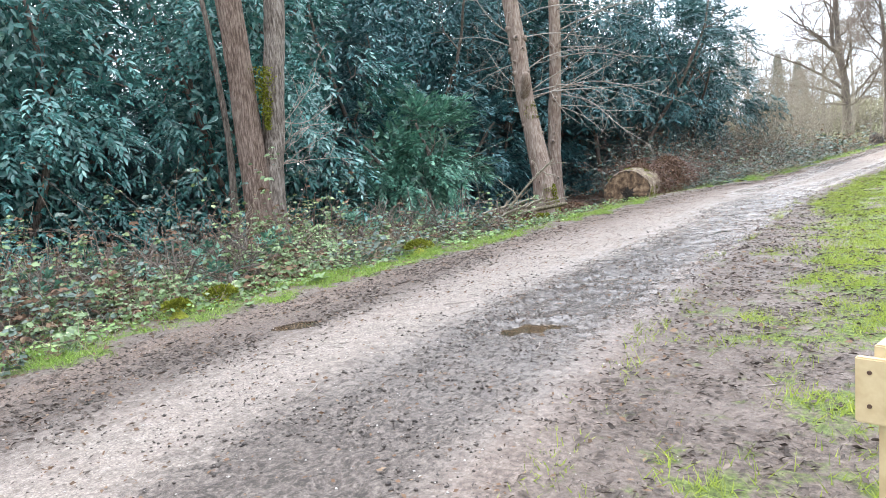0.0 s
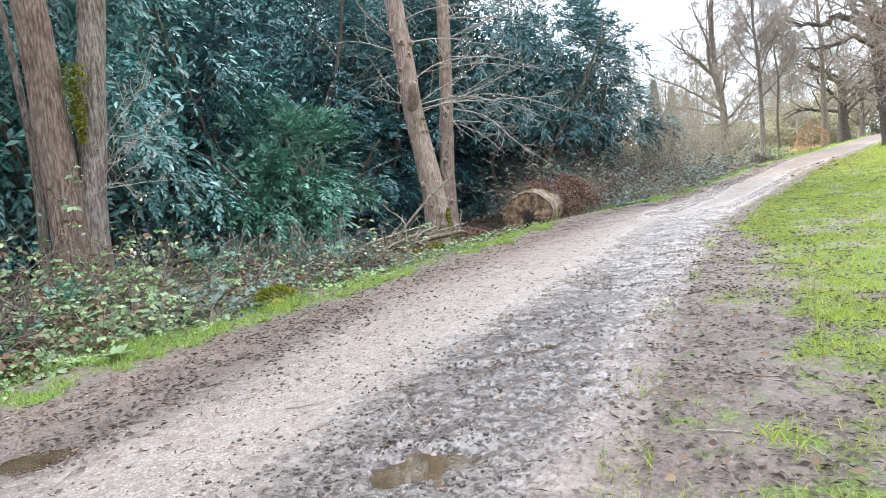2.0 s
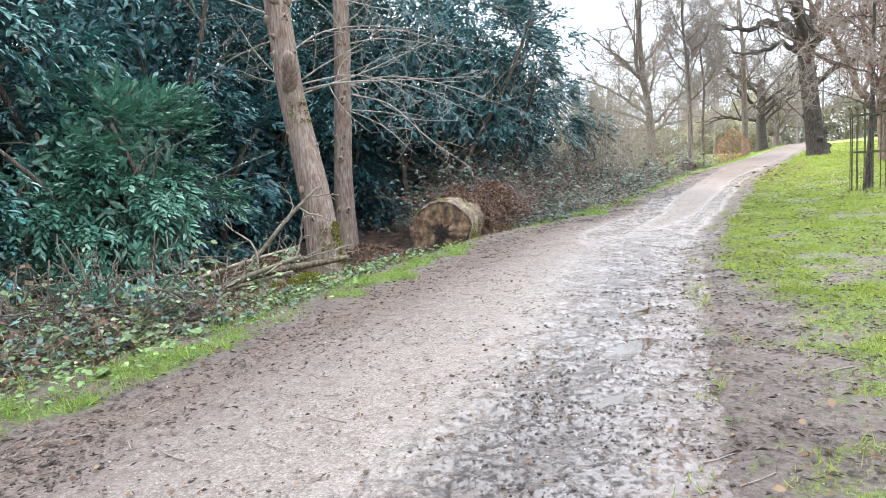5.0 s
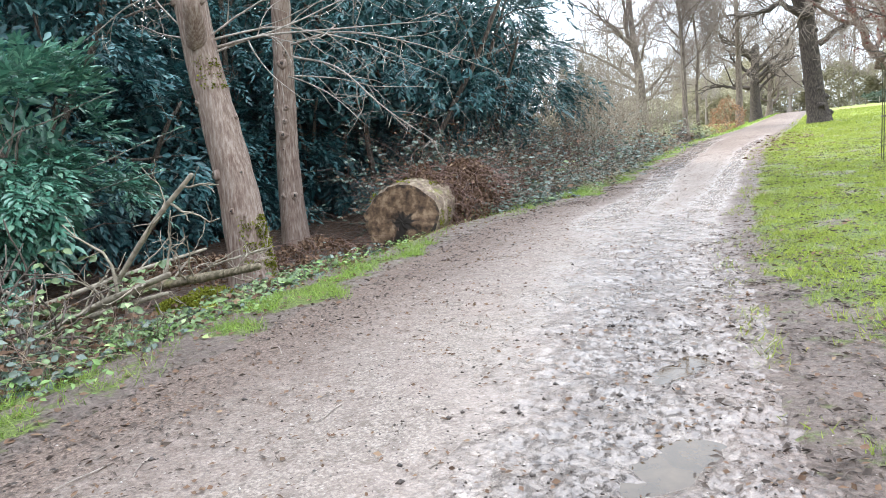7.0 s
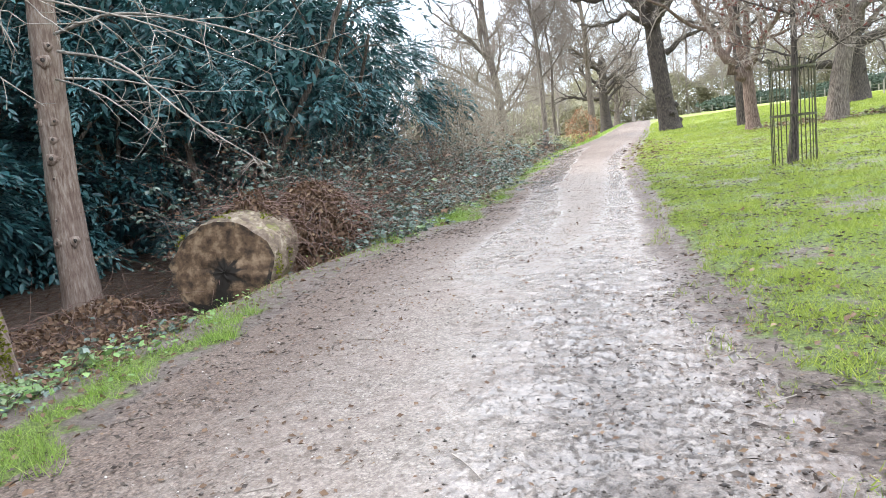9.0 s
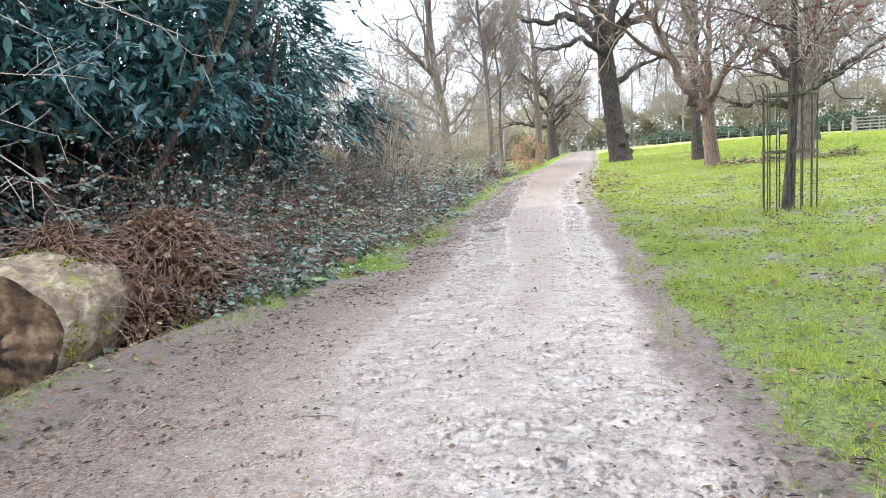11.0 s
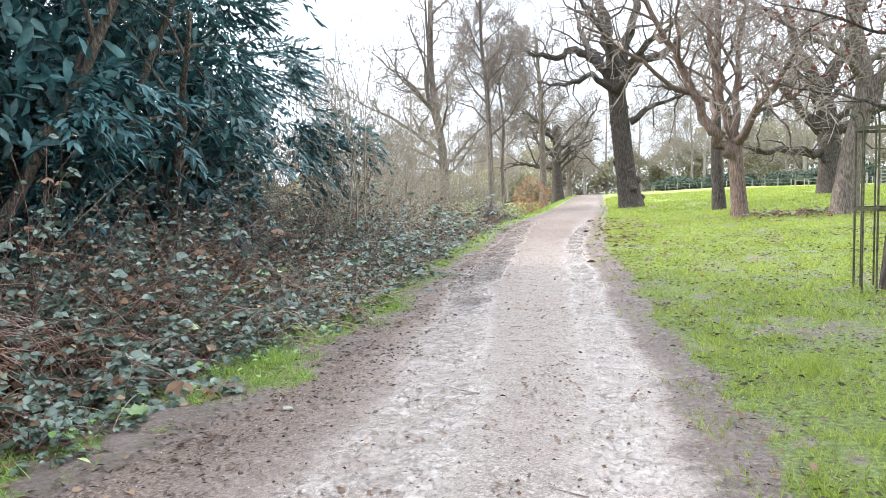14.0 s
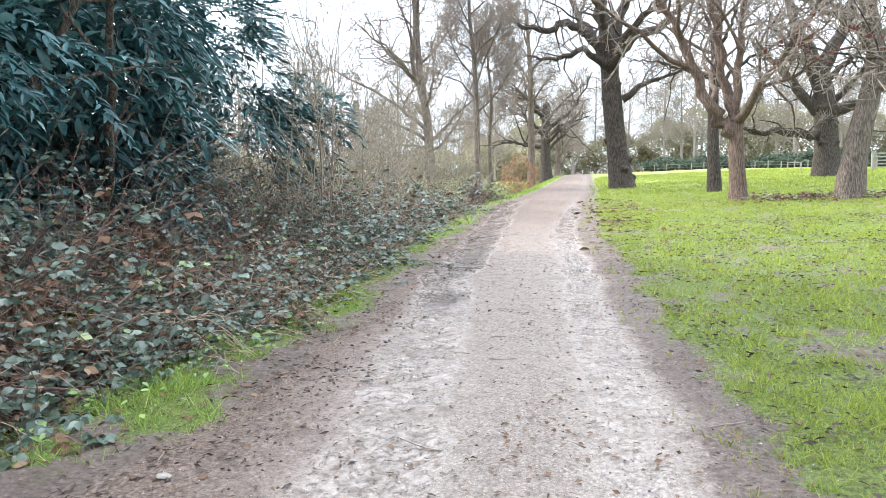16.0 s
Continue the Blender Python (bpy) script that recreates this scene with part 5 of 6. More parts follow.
tree("tall spreading oak beyond the scrub", [at_land(-12.75, 58.9), (-12.78, 58.9, 1.8), (-12.9, 58.9, 4.4), (-13.25, 58.9, 6.8), (-13.5, 58.9, 9.9), (-13.4, 58.9, 15)], 0.36, 0.14,
     [([(-13.1, 58.9, 5.6), (-13.8, 58.9, 8.2), (-13.7, 58.9, 12), (-14, 58.9, 16)], 0.2), ([(-12.85, 58.8, 3.3), (-14, 58, 4.1), (-16, 57.5, 4.8), (-18.5, 57, 5.2)], 0.14), ([(-12.9, 58.9, 4), (-14.5, 58.5, 5.4), (-16.5, 58, 6.6), (-19, 57.5, 8)], 0.15),
      ([(-12.8, 58.8, 2.6), (-11.8, 58.2, 3.2), (-10.6, 57.8, 4.6), (-10, 57.5, 6)], 0.11), ([(-12.8, 58.6, 2.9), (-14.2, 57, 3.1), (-16.5, 56, 2.6)], 0.10), ([(-13.2, 58.9, 6.6), (-15, 58, 8.6), (-17, 57.5, 10.5)], 0.14)], BARK_BROWN, OAK_SPEC, 306, auto=9, auto_len=6, auto_from=0.3)
tree("slender straight tree at the edge of the scrub", [at_land(-8.3, 52.2), (-8.35, 52.2, 4.4), (-8.47, 52.2, 7.2), (-8.7, 52.2, 10), (-8.6, 52.2, 16)], 0.15, 0.06, [], BARK_BROWN, ASH_SPEC, 307, auto=16, auto_len=3.8, auto_from=0.25)
tree("thin dark tree beside the path", [at_land(-9.6, 62.5), (-9.75, 62.5, 3), (-9.6, 62.5, 6), (-9.85, 62.5, 9), (-9.6, 62.5, 12)], 0.12, 0.05, [], BARK_BROWN, ASH_SPEC, 308, auto=9, auto_len=3.2, auto_from=0.3)
tree("tall oak beside the path", [at_land(-9.1, 78), (-9.17, 78, 5.5), (-9.27, 78, 9.8), (-9.6, 78, 15)], 0.32, 0.12, [], BARK_BROWN, OAK_SPEC, 309, auto=15, auto_len=7, auto_from=0.3)
tree("dark spreading oak beside the path", [at_land(-9.0, 87.5), (-9.1, 87.5, 4), (-9.0, 87.5, 8)], 0.55, 0.36, [], BARK_OAK, OAK_SPEC, 310, auto=10, auto_len=9, auto_from=0.45, auto_lift=0.3)
tree("small bare tree beside the path", [at_land(-9.7, 104), (-9.6, 104, 3), (-9.5, 104, 7)], 0.4, 0.2, [], BARK_BROWN, OAK_SPEC, 311, auto=8, auto_len=5, auto_from=0.35)


# ---- stump with sprouts under the slender tree ----
def build_stump(cx, cy):
    gz = float(land(cx, cy))
    rng = np.random.default_rng(77)
    root = empty("stump", (cx, cy, gz), "rough dark tree stump with thin sprouts", "stump")
    tb = Tubes()
    tb.add([(cx, cy, gz - 0.1), (cx, cy, gz + 0.15), (cx + 0.03, cy, gz + 0.5), (cx + 0.05, cy, gz + 0.75), (cx + 0.05, cy, gz + 0.8)], [0.5, 0.42, 0.36, 0.33, 0.2], 12, 0.22, rng)
    hang("wood", tb.mesh("wood", BARK_OAK), root)
    tw = Tubes()
    for _ in range(26):
        q, rr = shoot(rng, (cx + rng.normal(0, 0.2), cy + rng.normal(0, 0.2), gz + 0.6), (rng.normal(0, 0.45), rng.normal(0, 0.45), 1), rng.uniform(0.8, 2.0), 0.014, 0.006, 6, 0.08, 0.02)
        tw.add(q, rr, 3)
    hang("sprout_spray", tw.mesh("sprout_spray", TWIG_DARK), root)["kind"] = "stuff"


build_stump(-6.75, 44.3)


# ---- low leafy shrubs far off ----
def shrub(name, label, cx, cy, rx, ry, h, seed, mat, n=1500, size=0.14, group=""):
    rng = np.random.default_rng(seed)
    gz = float(land(cx, cy))
    root = empty(name, (cx, cy, gz), label, "shrub", group)
    d = unit(rng.normal(0, 1, (n, 3)))
    lump = 1 + 0.2 * np.sin(d[:, 0] * 5 + seed) * np.sin(d[:, 2] * 6) + rng.normal(0, 0.09, n)
    p = np.array((cx, cy, gz + h * 0.42)) + d * np.array((rx, ry, h * 0.58)) * lump[:, None]
    p = p[p[:, 2] > gz + 0.05]
    m = len(p)
    ln = size * rng.uniform(0.6, 1.3, m)
    hang("crown", leaves("crown", p, rng.normal(0, 1, (m, 3)), rng.normal(0, 0.5, (m, 3)) + (0, -0.4, 0.7), ln, ln * 0.55, mat, SIMPLE), root)
    tb = Tubes()
    for _ in range(7):
        q, rr = shoot(rng, (cx, cy, gz - 0.05), (rng.normal(0, 0.5) * rx / h, rng.normal(0, 0.5), 1), h * 0.9, 0.03, 0.01, 5, 0.12, 0)
        tb.add(q, rr, 4)
    hang("stems", tb.mesh("stems", BARK_BROWN), root)
    return root


shrub("beech_shrub", "young beech holding its orange winter leaves", -9.4, 73, 1.4, 1.4, 2.8, 501, ORANGE, 1500, 0.16)
shrub("beech_shrub", "low orange-brown beech scrub by the path", -9.0, 68, 1.3, 1.6, 1.3, 502, ORANGE, 700, 0.15)
for k, (x, y) in enumerate(((-9.5, 56), (-11, 62), (-12.5, 68), (-15, 54), (-17, 60), (-20, 52), (-22, 62), (-26, 56))):
    shrub("scrub", "pale brown winter scrub in the rough field", x, y, 2.0, 2.2, 1.3, 520 + k, HEATH, 900, 0.2, "winter scrub")
for k in range(9):
    x = 4 + k * 7.4 + rngB.uniform(-1, 1)
    shrub("evergreen_shrub", "dark rounded evergreen behind the far fence", x, 124 + rngB.uniform(-2, 4), rngB.uniform(3.4, 4.8), 2.6, rngB.uniform(1.5, 2.6), 540 + k, NEEDLE, 4200, 0.42, "far evergreens")


# ---- far trees ----
fr = np.random.default_rng(600)
kinds = []
# trunks share the pale twig colour, which stands in for haze
for k, (h, r, auto) in enumerate(((14, 0.2, 15), (11, 0.2, 13), (16, 0.2, 16))):
    root, *_ = tree("distant bare tree with a fine crown, haze put into its pale colour", [(0, 0, 0), (0.1, 0, h * 0.35), (-0.1, 0.1, h * 0.7), (0, 0, h)], r, 0.06, [], TWIG, FAR_SPEC, 610 + k, TWIG, auto=auto, auto_len=h * 0.36, auto_from=0.22, group="distant trees")
    kinds.append(root)
spots = [(-46, 92), (-38, 120), (-30, 104), (-26, 132), (-20, 118), (-16, 140), (-58, 130), (-70, 100), (-52, 150), (4, 134), (12, 142), (22, 130), (30, 140), (38, 128), (46, 138), (56, 128), (64, 142), (76, 130), (-4, 150), (18, 158), (40, 160), (60, 160), (88, 120), (70, 100), (-34, 84), (-28, 76), (8, 128), (-10, 132), (26, 150), (50, 118), (34, 116), (84, 90), (-80, 150), (-24, 96)]
spots += [(-22 + k * 4.1 + fr.uniform(-1.5, 1.5), 128 + fr.uniform(0, 12)) for k in range(27)] + [(-95 + k * 5.5 + fr.uniform(-2, 2), 122 + fr.uniform(0, 40)) for k in range(14)] + [(-40 + k * 9 + fr.uniform(-3, 3), 160 + fr.uniform(0, 30)) for k in range(18)]
for k, (x, y) in enumerate(spots):
    m = Matrix.Translation(at_land(x, y)) @ Matrix.Rotation(fr.uniform(0, 6.28), 4, "Z")
    if k < 3:
        kinds[k].matrix_basis = m
    else:
        copy_thing(kinds[k % 3], m)


def conifer(x, y, h, seed):
    rng = np.random.default_rng(seed)
    gz = float(land(x, y))
    root = empty("conifer", (x, y, gz), "distant tall grey-green conifer", "tree", "distant conifers")
    tb = Tubes()
    tb.add([(x, y, gz), (x, y, gz + h * 0.5), (x, y, gz + h)], [0.35, 0.2, 0.04], 7)
    hang("trunk", tb.mesh("trunk", BARK_BROWN), root)
    n = 3600
    f = rng.random(n) ** 0.8
    a = rng.uniform(0, 6.28, n)
    r = (1 - f) * h * 0.17 * rng.uniform(0.35, 1.05, n) * (1 + 0.2 * np.sin(f * 60)) + 0.1
    p = np.stack([x + np.cos(a) * r, y + np.sin(a) * r, gz + h * (0.08 + 0.92 * f)], 1)
    d = np.stack([np.cos(a), np.sin(a), np.full(n, -0.35)], 1) + rng.normal(0, 0.25, (n, 3))
    ln = rng.uniform(0.5, 1.0, n)
    hang("foliage", leaves("foliage", p, d, np.tile((0, 0, 1.0), (n, 1)), ln, ln * 0.4, NEEDLE, SIMPLE), root)


for k, (x, y, h) in enumerate(((-62, 180, 17), (-69, 186, 20), (26, 190, 20))):
    conifer(x, y, h, 700 + k)


# ---- distant thickets that close the view ----
THICKET = leaf_mat("budding_twigs", (0.20, 0.18, 0.115), (0.33, 0.305, 0.20), (0.46, 0.43, 0.31), 0.8, 0.25, 0.2)
for k in range(17):
    shrub("thicket", "distant pale thicket of budding bare trees", -26 + k * 7.5 + fr.uniform(-2, 2), 138 + fr.uniform(-3, 8), fr.uniform(3.5, 6), 4, fr.uniform(6, 10.5), 900 + k, THICKET, 6500, 0.5, "distant thickets")
for k in range(20):
    shrub("thicket", "distant grey-brown thicket at the field's edge", -118 + k * 5.4 + fr.uniform(-2, 2), 96 + 1.2 * k + fr.uniform(-4, 8), fr.uniform(3.5, 6), 4, fr.uniform(3.5, 7), 930 + k, THICKET, 5500, 0.45, "distant thickets")


# ---- far fence, gate and notice ----
def build_fence():
    root = empty("fence", at_land(0, 112), "low post and wire fence across the far park", "fence")
    for k in range(52):
        x = -10 + k * 1.5
        z = float(land(x, 112))
        part("post", block(x - 0.05, x + 0.05, 111.95, 112.05, z - 0.1, z + 0.9 + 0.1 * math.sin(k * 2.3), 0.01), RAIL, root)
        if k < 51:
            for h in (0.4, 0.8):
                z2 = (z + float(land(x + 1.5, 112))) / 2
                part("wire", block(x + 0.05, x + 1.45, 111.992, 112.008, z2 + h - 0.012, z2 + h + 0.012, 0), RAIL, root)


def build_gate():
    x0, y0 = 15.2, 71.0
    gz = float(land(x0 + 1.6, y0))
    root = empty("field_gate", (x0, y0, gz), "closed five-bar timber field gate", "gate")
    for x in (x0, x0 + 3.4):
        part("post", block(x - 0.09, x + 0.09, y0 - 0.09, y0 + 0.09, gz - 0.2, gz + 1.4, 0.015), RAIL, root)
    for k in range(5):
        part("bar", block(x0 + 0.12, x0 + 3.28, y0 - 0.03, y0 + 0.03, gz + 0.22 + k * 0.24, gz + 0.31 + k * 0.24, 0.004), RAIL, root)
    for x in (x0 + 0.16, x0 + 1.7, x0 + 3.22):
        part("upright", block(x - 0.04, x + 0.04, y0 - 0.055, y0 - 0.032, gz + 0.2, gz + 1.32, 0.004), RAIL, root)
    for k in range(9):
        x = x0 - 0.7 - k * 0.9
        if x > 12.5:
            part("pale", block(x - 0.05, x + 0.05, y0 - 0.04, y0 + 0.04, gz - 0.2, gz + 1.1, 0.006), RAIL, root)


def build_notice():
    x, y = 12.1, 80.0
    gz = float(land(x, y))
    root = empty("notice_rail", (x, y, gz), "pale low timber frame on the far lawn", "frame")
    for dx in (-0.5, 0.5):
        part("leg", block(x + dx - 0.05, x + dx + 0.05, y - 0.05, y + 0.05, gz - 0.1, gz + 0.7, 0.008), RAIL, root)
    part("rail", block(x - 0.55, x + 0.55, y - 0.03, y + 0.03, gz + 0.6, gz + 0.68, 0.006), RAIL, root)


build_fence()
build_gate()
build_notice()


# ---- the low wooden post at the start ----
def build_post():
    c = Vector((5.66, 1.2, 0))
    gz = float(land(c.x, c.y))
    root = empty("wooden_post", (c.x, c.y, gz), "short new softwood post with a plank head fixed by screws", "post")
    part("post", block(c.x - 0.05, c.x + 0.05, c.y - 0.05, c.y + 0.05, gz - 0.2, gz + 0.64, 0.006), TIMBER, root, "square brown-weathered upright")
    part("head", block(c.x - 0.12, c.x + 0.16, c.y - 0.085, c.y - 0.052, gz + 0.40, gz + 0.655, 0.006), TIMBER, root)
    part("cap", block(c.x - 0.065, c.x + 0.16, c.y - 0.05, c.y + 0.085, gz + 0.645, gz + 0.70, 0.006), TIMBER, root)
    for z in (0.47, 0.60):
        bm = bmesh.new()
        bmesh.ops.create_cone(bm, cap_ends=True, segments=12, radius1=0.009, radius2=0.007, depth=0.006, matrix=Matrix.Translation((c.x - 0.07, c.y - 0.088, gz + z)) @ Matrix.Rotation(radians(90), 4, "X"))
        part("screw", bm, SCREW, root)


build_post()


# ---- moss cushions, docks and a pale flint ----
for k, (x, y, r) in enumerate(((-2.1, 5.5, 0.2), (-4.1, 11.0, 0.26), (-4.5, 10.9, 0.2), (-1.6, 1.9, 0.16), (-1.2, 1.2, 0.13), (-5.0, 21.2, 0.26), (-5.3, 21.9, 0.2))):
    mr = np.random.default_rng(950 + k)
    root = empty("moss_cushion", at_land(x, y), "bright yellow-green moss cushion among the brambles", "moss", "moss cushions")
    d = unit(mr.normal(0, 1, (900, 3)))
    d[:, 2] = np.abs(d[:, 2])
    p = np.array(at_land(x, y, 0.12 if k < 5 else 0.55)) + d * np.array((r, r * 1.2, r * 0.6)) * mr.uniform(0.6, 1.05, (900, 1))
    ln = mr.uniform(0.02, 0.05, 900)
    hang("tuft_mass", leaves("tuft_mass", p, d + mr.normal(0, 0.5, d.shape), mr.normal(0, 1, d.shape), ln, ln * 0.6, MOSSLEAF, SIMPLE), root)["kind"] = "stuff"
    me = sheet("base", *np.meshgrid(np.linspace(x - r * 0.9, x + r * 0.9, 9), np.linspace(y - r, y + r, 9)), lambda xx, yy: land(xx, yy) - 0.02 + (0.14 if k < 5 else 0.5) * np.exp(-((xx - x) ** 2 + (yy - y) ** 2) / (r * r * 0.4)), MOSS)
    hang("mound", me, root)


def dock(x, y, seed, size):
    rng = np.random.default_rng(seed)
    n = 13
    a = np.arange(n) * 2.4
    root = empty("dock_plant", at_land(x, y), "broad-leaved green plant at the edge of the verge", "plant", "verge plants")
    d = np.stack([np.cos(a), np.sin(a), rng.uniform(0.3, 1.0, n)], 1)
    ln = size * rng.uniform(0.7, 1.2, n)
    for j in range(n):
        s = slice(j, j + 1)
        hang("leaf", leaves("leaf", np.array([at_land(x, y, 0.01)]), d[s], np.array([(0, 0, 1.0)]), ln[s], ln[s] * 0.5, BRAMBLE), root)


for k, (x, y) in enumerate(((-3.5, 9.65), (-3.2, 10.6), (-3.45, 11.5), (-3.6, 12.1), (-3.75, 12.7), (-2.6, 7.9), (-2.2, 6.7), (-3.4, 18.8), (-1.5, 3.2), (-0.9, 1.9))):
    dock(x, y, 970 + k, 0.10 + 0.03 * (k % 3))
for k in range(9):
    a = k * 0.7
    bramble(float(left_edge(10 + a)) - 1.0, 9.5 + a * 0.62, 0.35, 0.35, 0.16, 1000 + k, BRAMBLE, "small bright bramble patch at the grass edge", n=90, dead=0.05, leaf=0.06, straw=0)
bm = bmesh.new()
bmesh.ops.create_icosphere(bm, subdivisions=2, radius=0.03, matrix=Matrix.Diagonal((1.3, 0.7, 0.45, 1)))
for v in bm.verts:
    v.co += noise.noise_vector(v.co * 30) * 0.008
me = bpy.data.meshes.new("flint")
bm.to_mesh(me)
bm.free()
me.materials.append(RAIL)
fl = new("flint", me)
fl.location = (-2.55, 19.17, float(floor_z(-2.55, 19.17)) + 0.012)
tagged(fl, "small pale flint lying at the path's edge", "stone")


rngV = np.random.default_rng(1200)
for k in range(13):
    y = 0.6 + 0.72 * k + rngV.uniform(-0.3, 0.3)
    x = float(left_edge(y)) - rngV.uniform(1.5, 2.9)
    bramble(x, y, rngV.uniform(0.35, 0.7), rngV.uniform(0.35, 0.7), rngV.uniform(0.3, 0.62), 1210 + k, BRAMBLE if k % 3 else BRAMBLE_DARK, "untidy bramble clump with dry stems on the verge", n=150, dead=0.25, leaf=0.07, straw=16)


for k in range(14):
    y = 20.5 + 0.85 * k + rngV.uniform(-0.3, 0.3)
    x = float(left_edge(y)) - rngV.uniform(1.4, 2.6)
    bramble(x, y, rngV.uniform(0.4, 0.8), rngV.uniform(0.4, 0.8), rngV.uniform(0.5, 0.95), 1240 + k, BRAMBLE if k % 2 else BRAMBLE_DARK, "leafy bramble clump with arching stems on the bank", n=190, dead=0.12, leaf=0.08, straw=10)


# ---- grass, litter and grit ----
def build_grass(name, x0, x1, y0, y1, density, seed, length, width, mat, side, label):
    rng = np.random.default_rng(seed)
    n = int((x1 - x0) * (y1 - y0) * density)
    x, y = pick(rng, n, x0, x1, y0, y1)
    dr = x - right_edge(y)
    g = grass_share(x, y) * (0.12 + 0.88 * step(vnoise(x, y, 0.3, 15) * 0.5 + vnoise(x, y, 0.09, 18) * 0.5, 0.34, 0.6))
    stray = 0.2 * step(dr, -0.35, 0.0) * (dr <= 0.02) * step(vnoise(x, y, 0.25, 17), 0.4, 0.7)
    ok = (rng.random(n) < np.where(dr > 0.02, g, stray)) if side > 0 else (rng.random(n) < g) & (dr < -0.5)
    x, y = x[ok], y[ok]
    n = len(x)
    p = np.stack([x, y, floor_z(x, y) - 0.004], 1)
    d = np.stack([rng.normal(0, 0.55, n), rng.normal(0, 0.55, n), np.full(n, 0.8)], 1)
    ln = length * rng.uniform(0.5, 1.3, n) * (0.45 + 1.2 * vnoise(x, y, 0.45, 16) * vnoise(x, y, 0.13, 19) * 1.7)
    me = leaves(name, p, d, rng.normal(0, 1, (n, 3)), ln, width * rng.uniform(0.7, 1.3, n), mat, BLADE)
    tagged(new(name, me), label, "grass", kind="stuff")


build_grass("lawn_grass", -0.6, 8.5, 0.0, 22, 3000, 801, 0.068, 0.0075, GRASS, 1, "short patchy green park grass, muddy near the path")
build_grass("lawn_grass", 8.5, 13, 2, 22, 1500, 806, 0.06, 0.009, GRASS, 1, "short patchy green park grass further out")
build_grass("lawn_grass", -2.5, 14, 22, 48, 1000, 802, 0.070, 0.014, GRASS, 1, "short bright green park grass in sunlight")
build_grass("lawn_grass", -4, 34, 48, 92, 170, 803, 0.10, 0.045, GRASS, 1, "short bright green park grass in sunlight")
build_grass("verge_grass", -8, 1, -3, 32, 3600, 804, 0.10, 0.006, VERGE, -1, "bright green grass strip between path and brambles")
build_grass("verge_grass", -14, -4, 32, 110, 160, 805, 0.11, 0.04, VERGE, -1, "bright green grass strip between path and scrub")


def build_herbs(n, seed):
    """Small broad leaves growing in clumps along the verge's grass."""
    rng = np.random.default_rng(seed)
    x, y = pick(rng, n, -6.5, 0.8, -2, 31)
    dl = left_edge(y) - x
    clump = step(vnoise(x, y, 0.55, 71) * 0.5 + vnoise(x, y, 0.16, 72) * 0.5, 0.48, 0.60)
    clump = clump * np.interp(y, (13.3, 14.6, 17, 18.6), (1, 0.08, 0.08, 1))
    ok = rng.random(n) < clump * step(dl, 0.1, 0.45) * (1 - step(dl, 0.9, 1.9))
    x, y = x[ok], y[ok]
    n = len(x)
    hgt = rng.uniform(0.02, 0.16, n) * (0.4 + vnoise(x, y, 0.3, 73))
    p = np.stack([x, y, floor_z(x, y) + hgt], 1)
    a = rng.uniform(0, 6.28, n)
    d = np.stack([np.cos(a), np.sin(a), rng.normal(0.1, 0.3, n)], 1)
    ln = rng.uniform(0.025, 0.075, n)
    me = leaves("verge_herbs", p, d, np.tile((0, 0, 1.0), (n, 1)) + rng.normal(0, 0.4, (n, 3)), ln, ln * rng.uniform(0.4, 0.75, n), HERB, LEAF)
    tagged(new("verge_herbs", me), "low bright green weeds growing among the verge grass", "weeds", kind="stuff")


build_herbs(60000, 807)


def build_litter(name, n, seed, x0, x1, y0, y1, share, label, size=(0.03, 0.08), mat=DEAD, shape=LEAF):
    rng = np.random.default_rng(seed)
    x, y = pick(rng, n, x0, x1, y0, y1)
    ok = rng.random(n) < share(x, y)
    x, y = x[ok], y[ok]
    n = len(x)
    p = np.stack([x, y, floor_z(x, y) + 0.012 + (0.036 if name in ("lawn_litter", "lawn_specks") else 0.0)], 1)
    a = rng.uniform(0, 6.28, n)
    d = np.stack([np.cos(a), np.sin(a), rng.normal(0, 0.15, n)], 1)
    ln = rng.uniform(*size, n)
    flat, slim = (0.5, 0.6) if mat is TRODDEN else (0.35, 1.0)
    me = leaves(name, p, d, np.tile((0, 0, 1.0), (n, 1)) + rng.normal(0, flat, (n, 3)), ln, ln * rng.uniform(0.25, 0.75, n) * slim, mat, shape)
    tagged(new(name, me), label, "litter", kind="stuff")


build_litter("leaf_litter", 26000, 811, -11, 1.5, -3, 30, lambda x, y: 0.95 * step(left_edge(y) - x, -0.5, 0.4) * (1 - 0.3 * step(left_edge(y) - x, 5, 7)), "brown fallen leaves along the verge")
build_litter("lawn_litter", 22000, 812, -2, 9, -1, 42, lambda x, y: 0.55 * step(x - right_edge(y), -0.3, 0.2) * step(vnoise(x, y, 0.8, 30), 0.25, 0.7), "scattered brown leaves on mud and grass", (0.03, 0.07))
build_litter("lawn_specks", 115000, 814, -1, 13, 0, 34, lambda x, y: 0.8 * step(x - right_edge(y), -0.2, 0.3) * step(vnoise(x, y, 0.45, 31) * 0.6 + vnoise(x, y, 0.14, 32) * 0.4, 0.35, 0.65), "dark broken leaves and mud flecks in the short grass", (0.022, 0.065), TRODDEN, LEAF)
build_litter("edge_litter", 190000, 815, -7, 2, -1, 44, lambda x, y: 0.95 * step(x - left_edge(y), -0.25, 0.05) * np.exp(-(np.maximum(x - left_edge(y), 0) / np.interp(y, (0, 8, 20, 30, 44), (0.85, 0.7, 0.75, 0.6, 0.5))) ** 2) * step(vnoise(x, y, 0.5, 51) * 0.5 + vnoise(x, y, 0.15, 52) * 0.5, 0.3, 0.58), "dark mulch of trodden leaves along the path's edge", (0.015, 0.06), TRODDEN, SIMPLE)
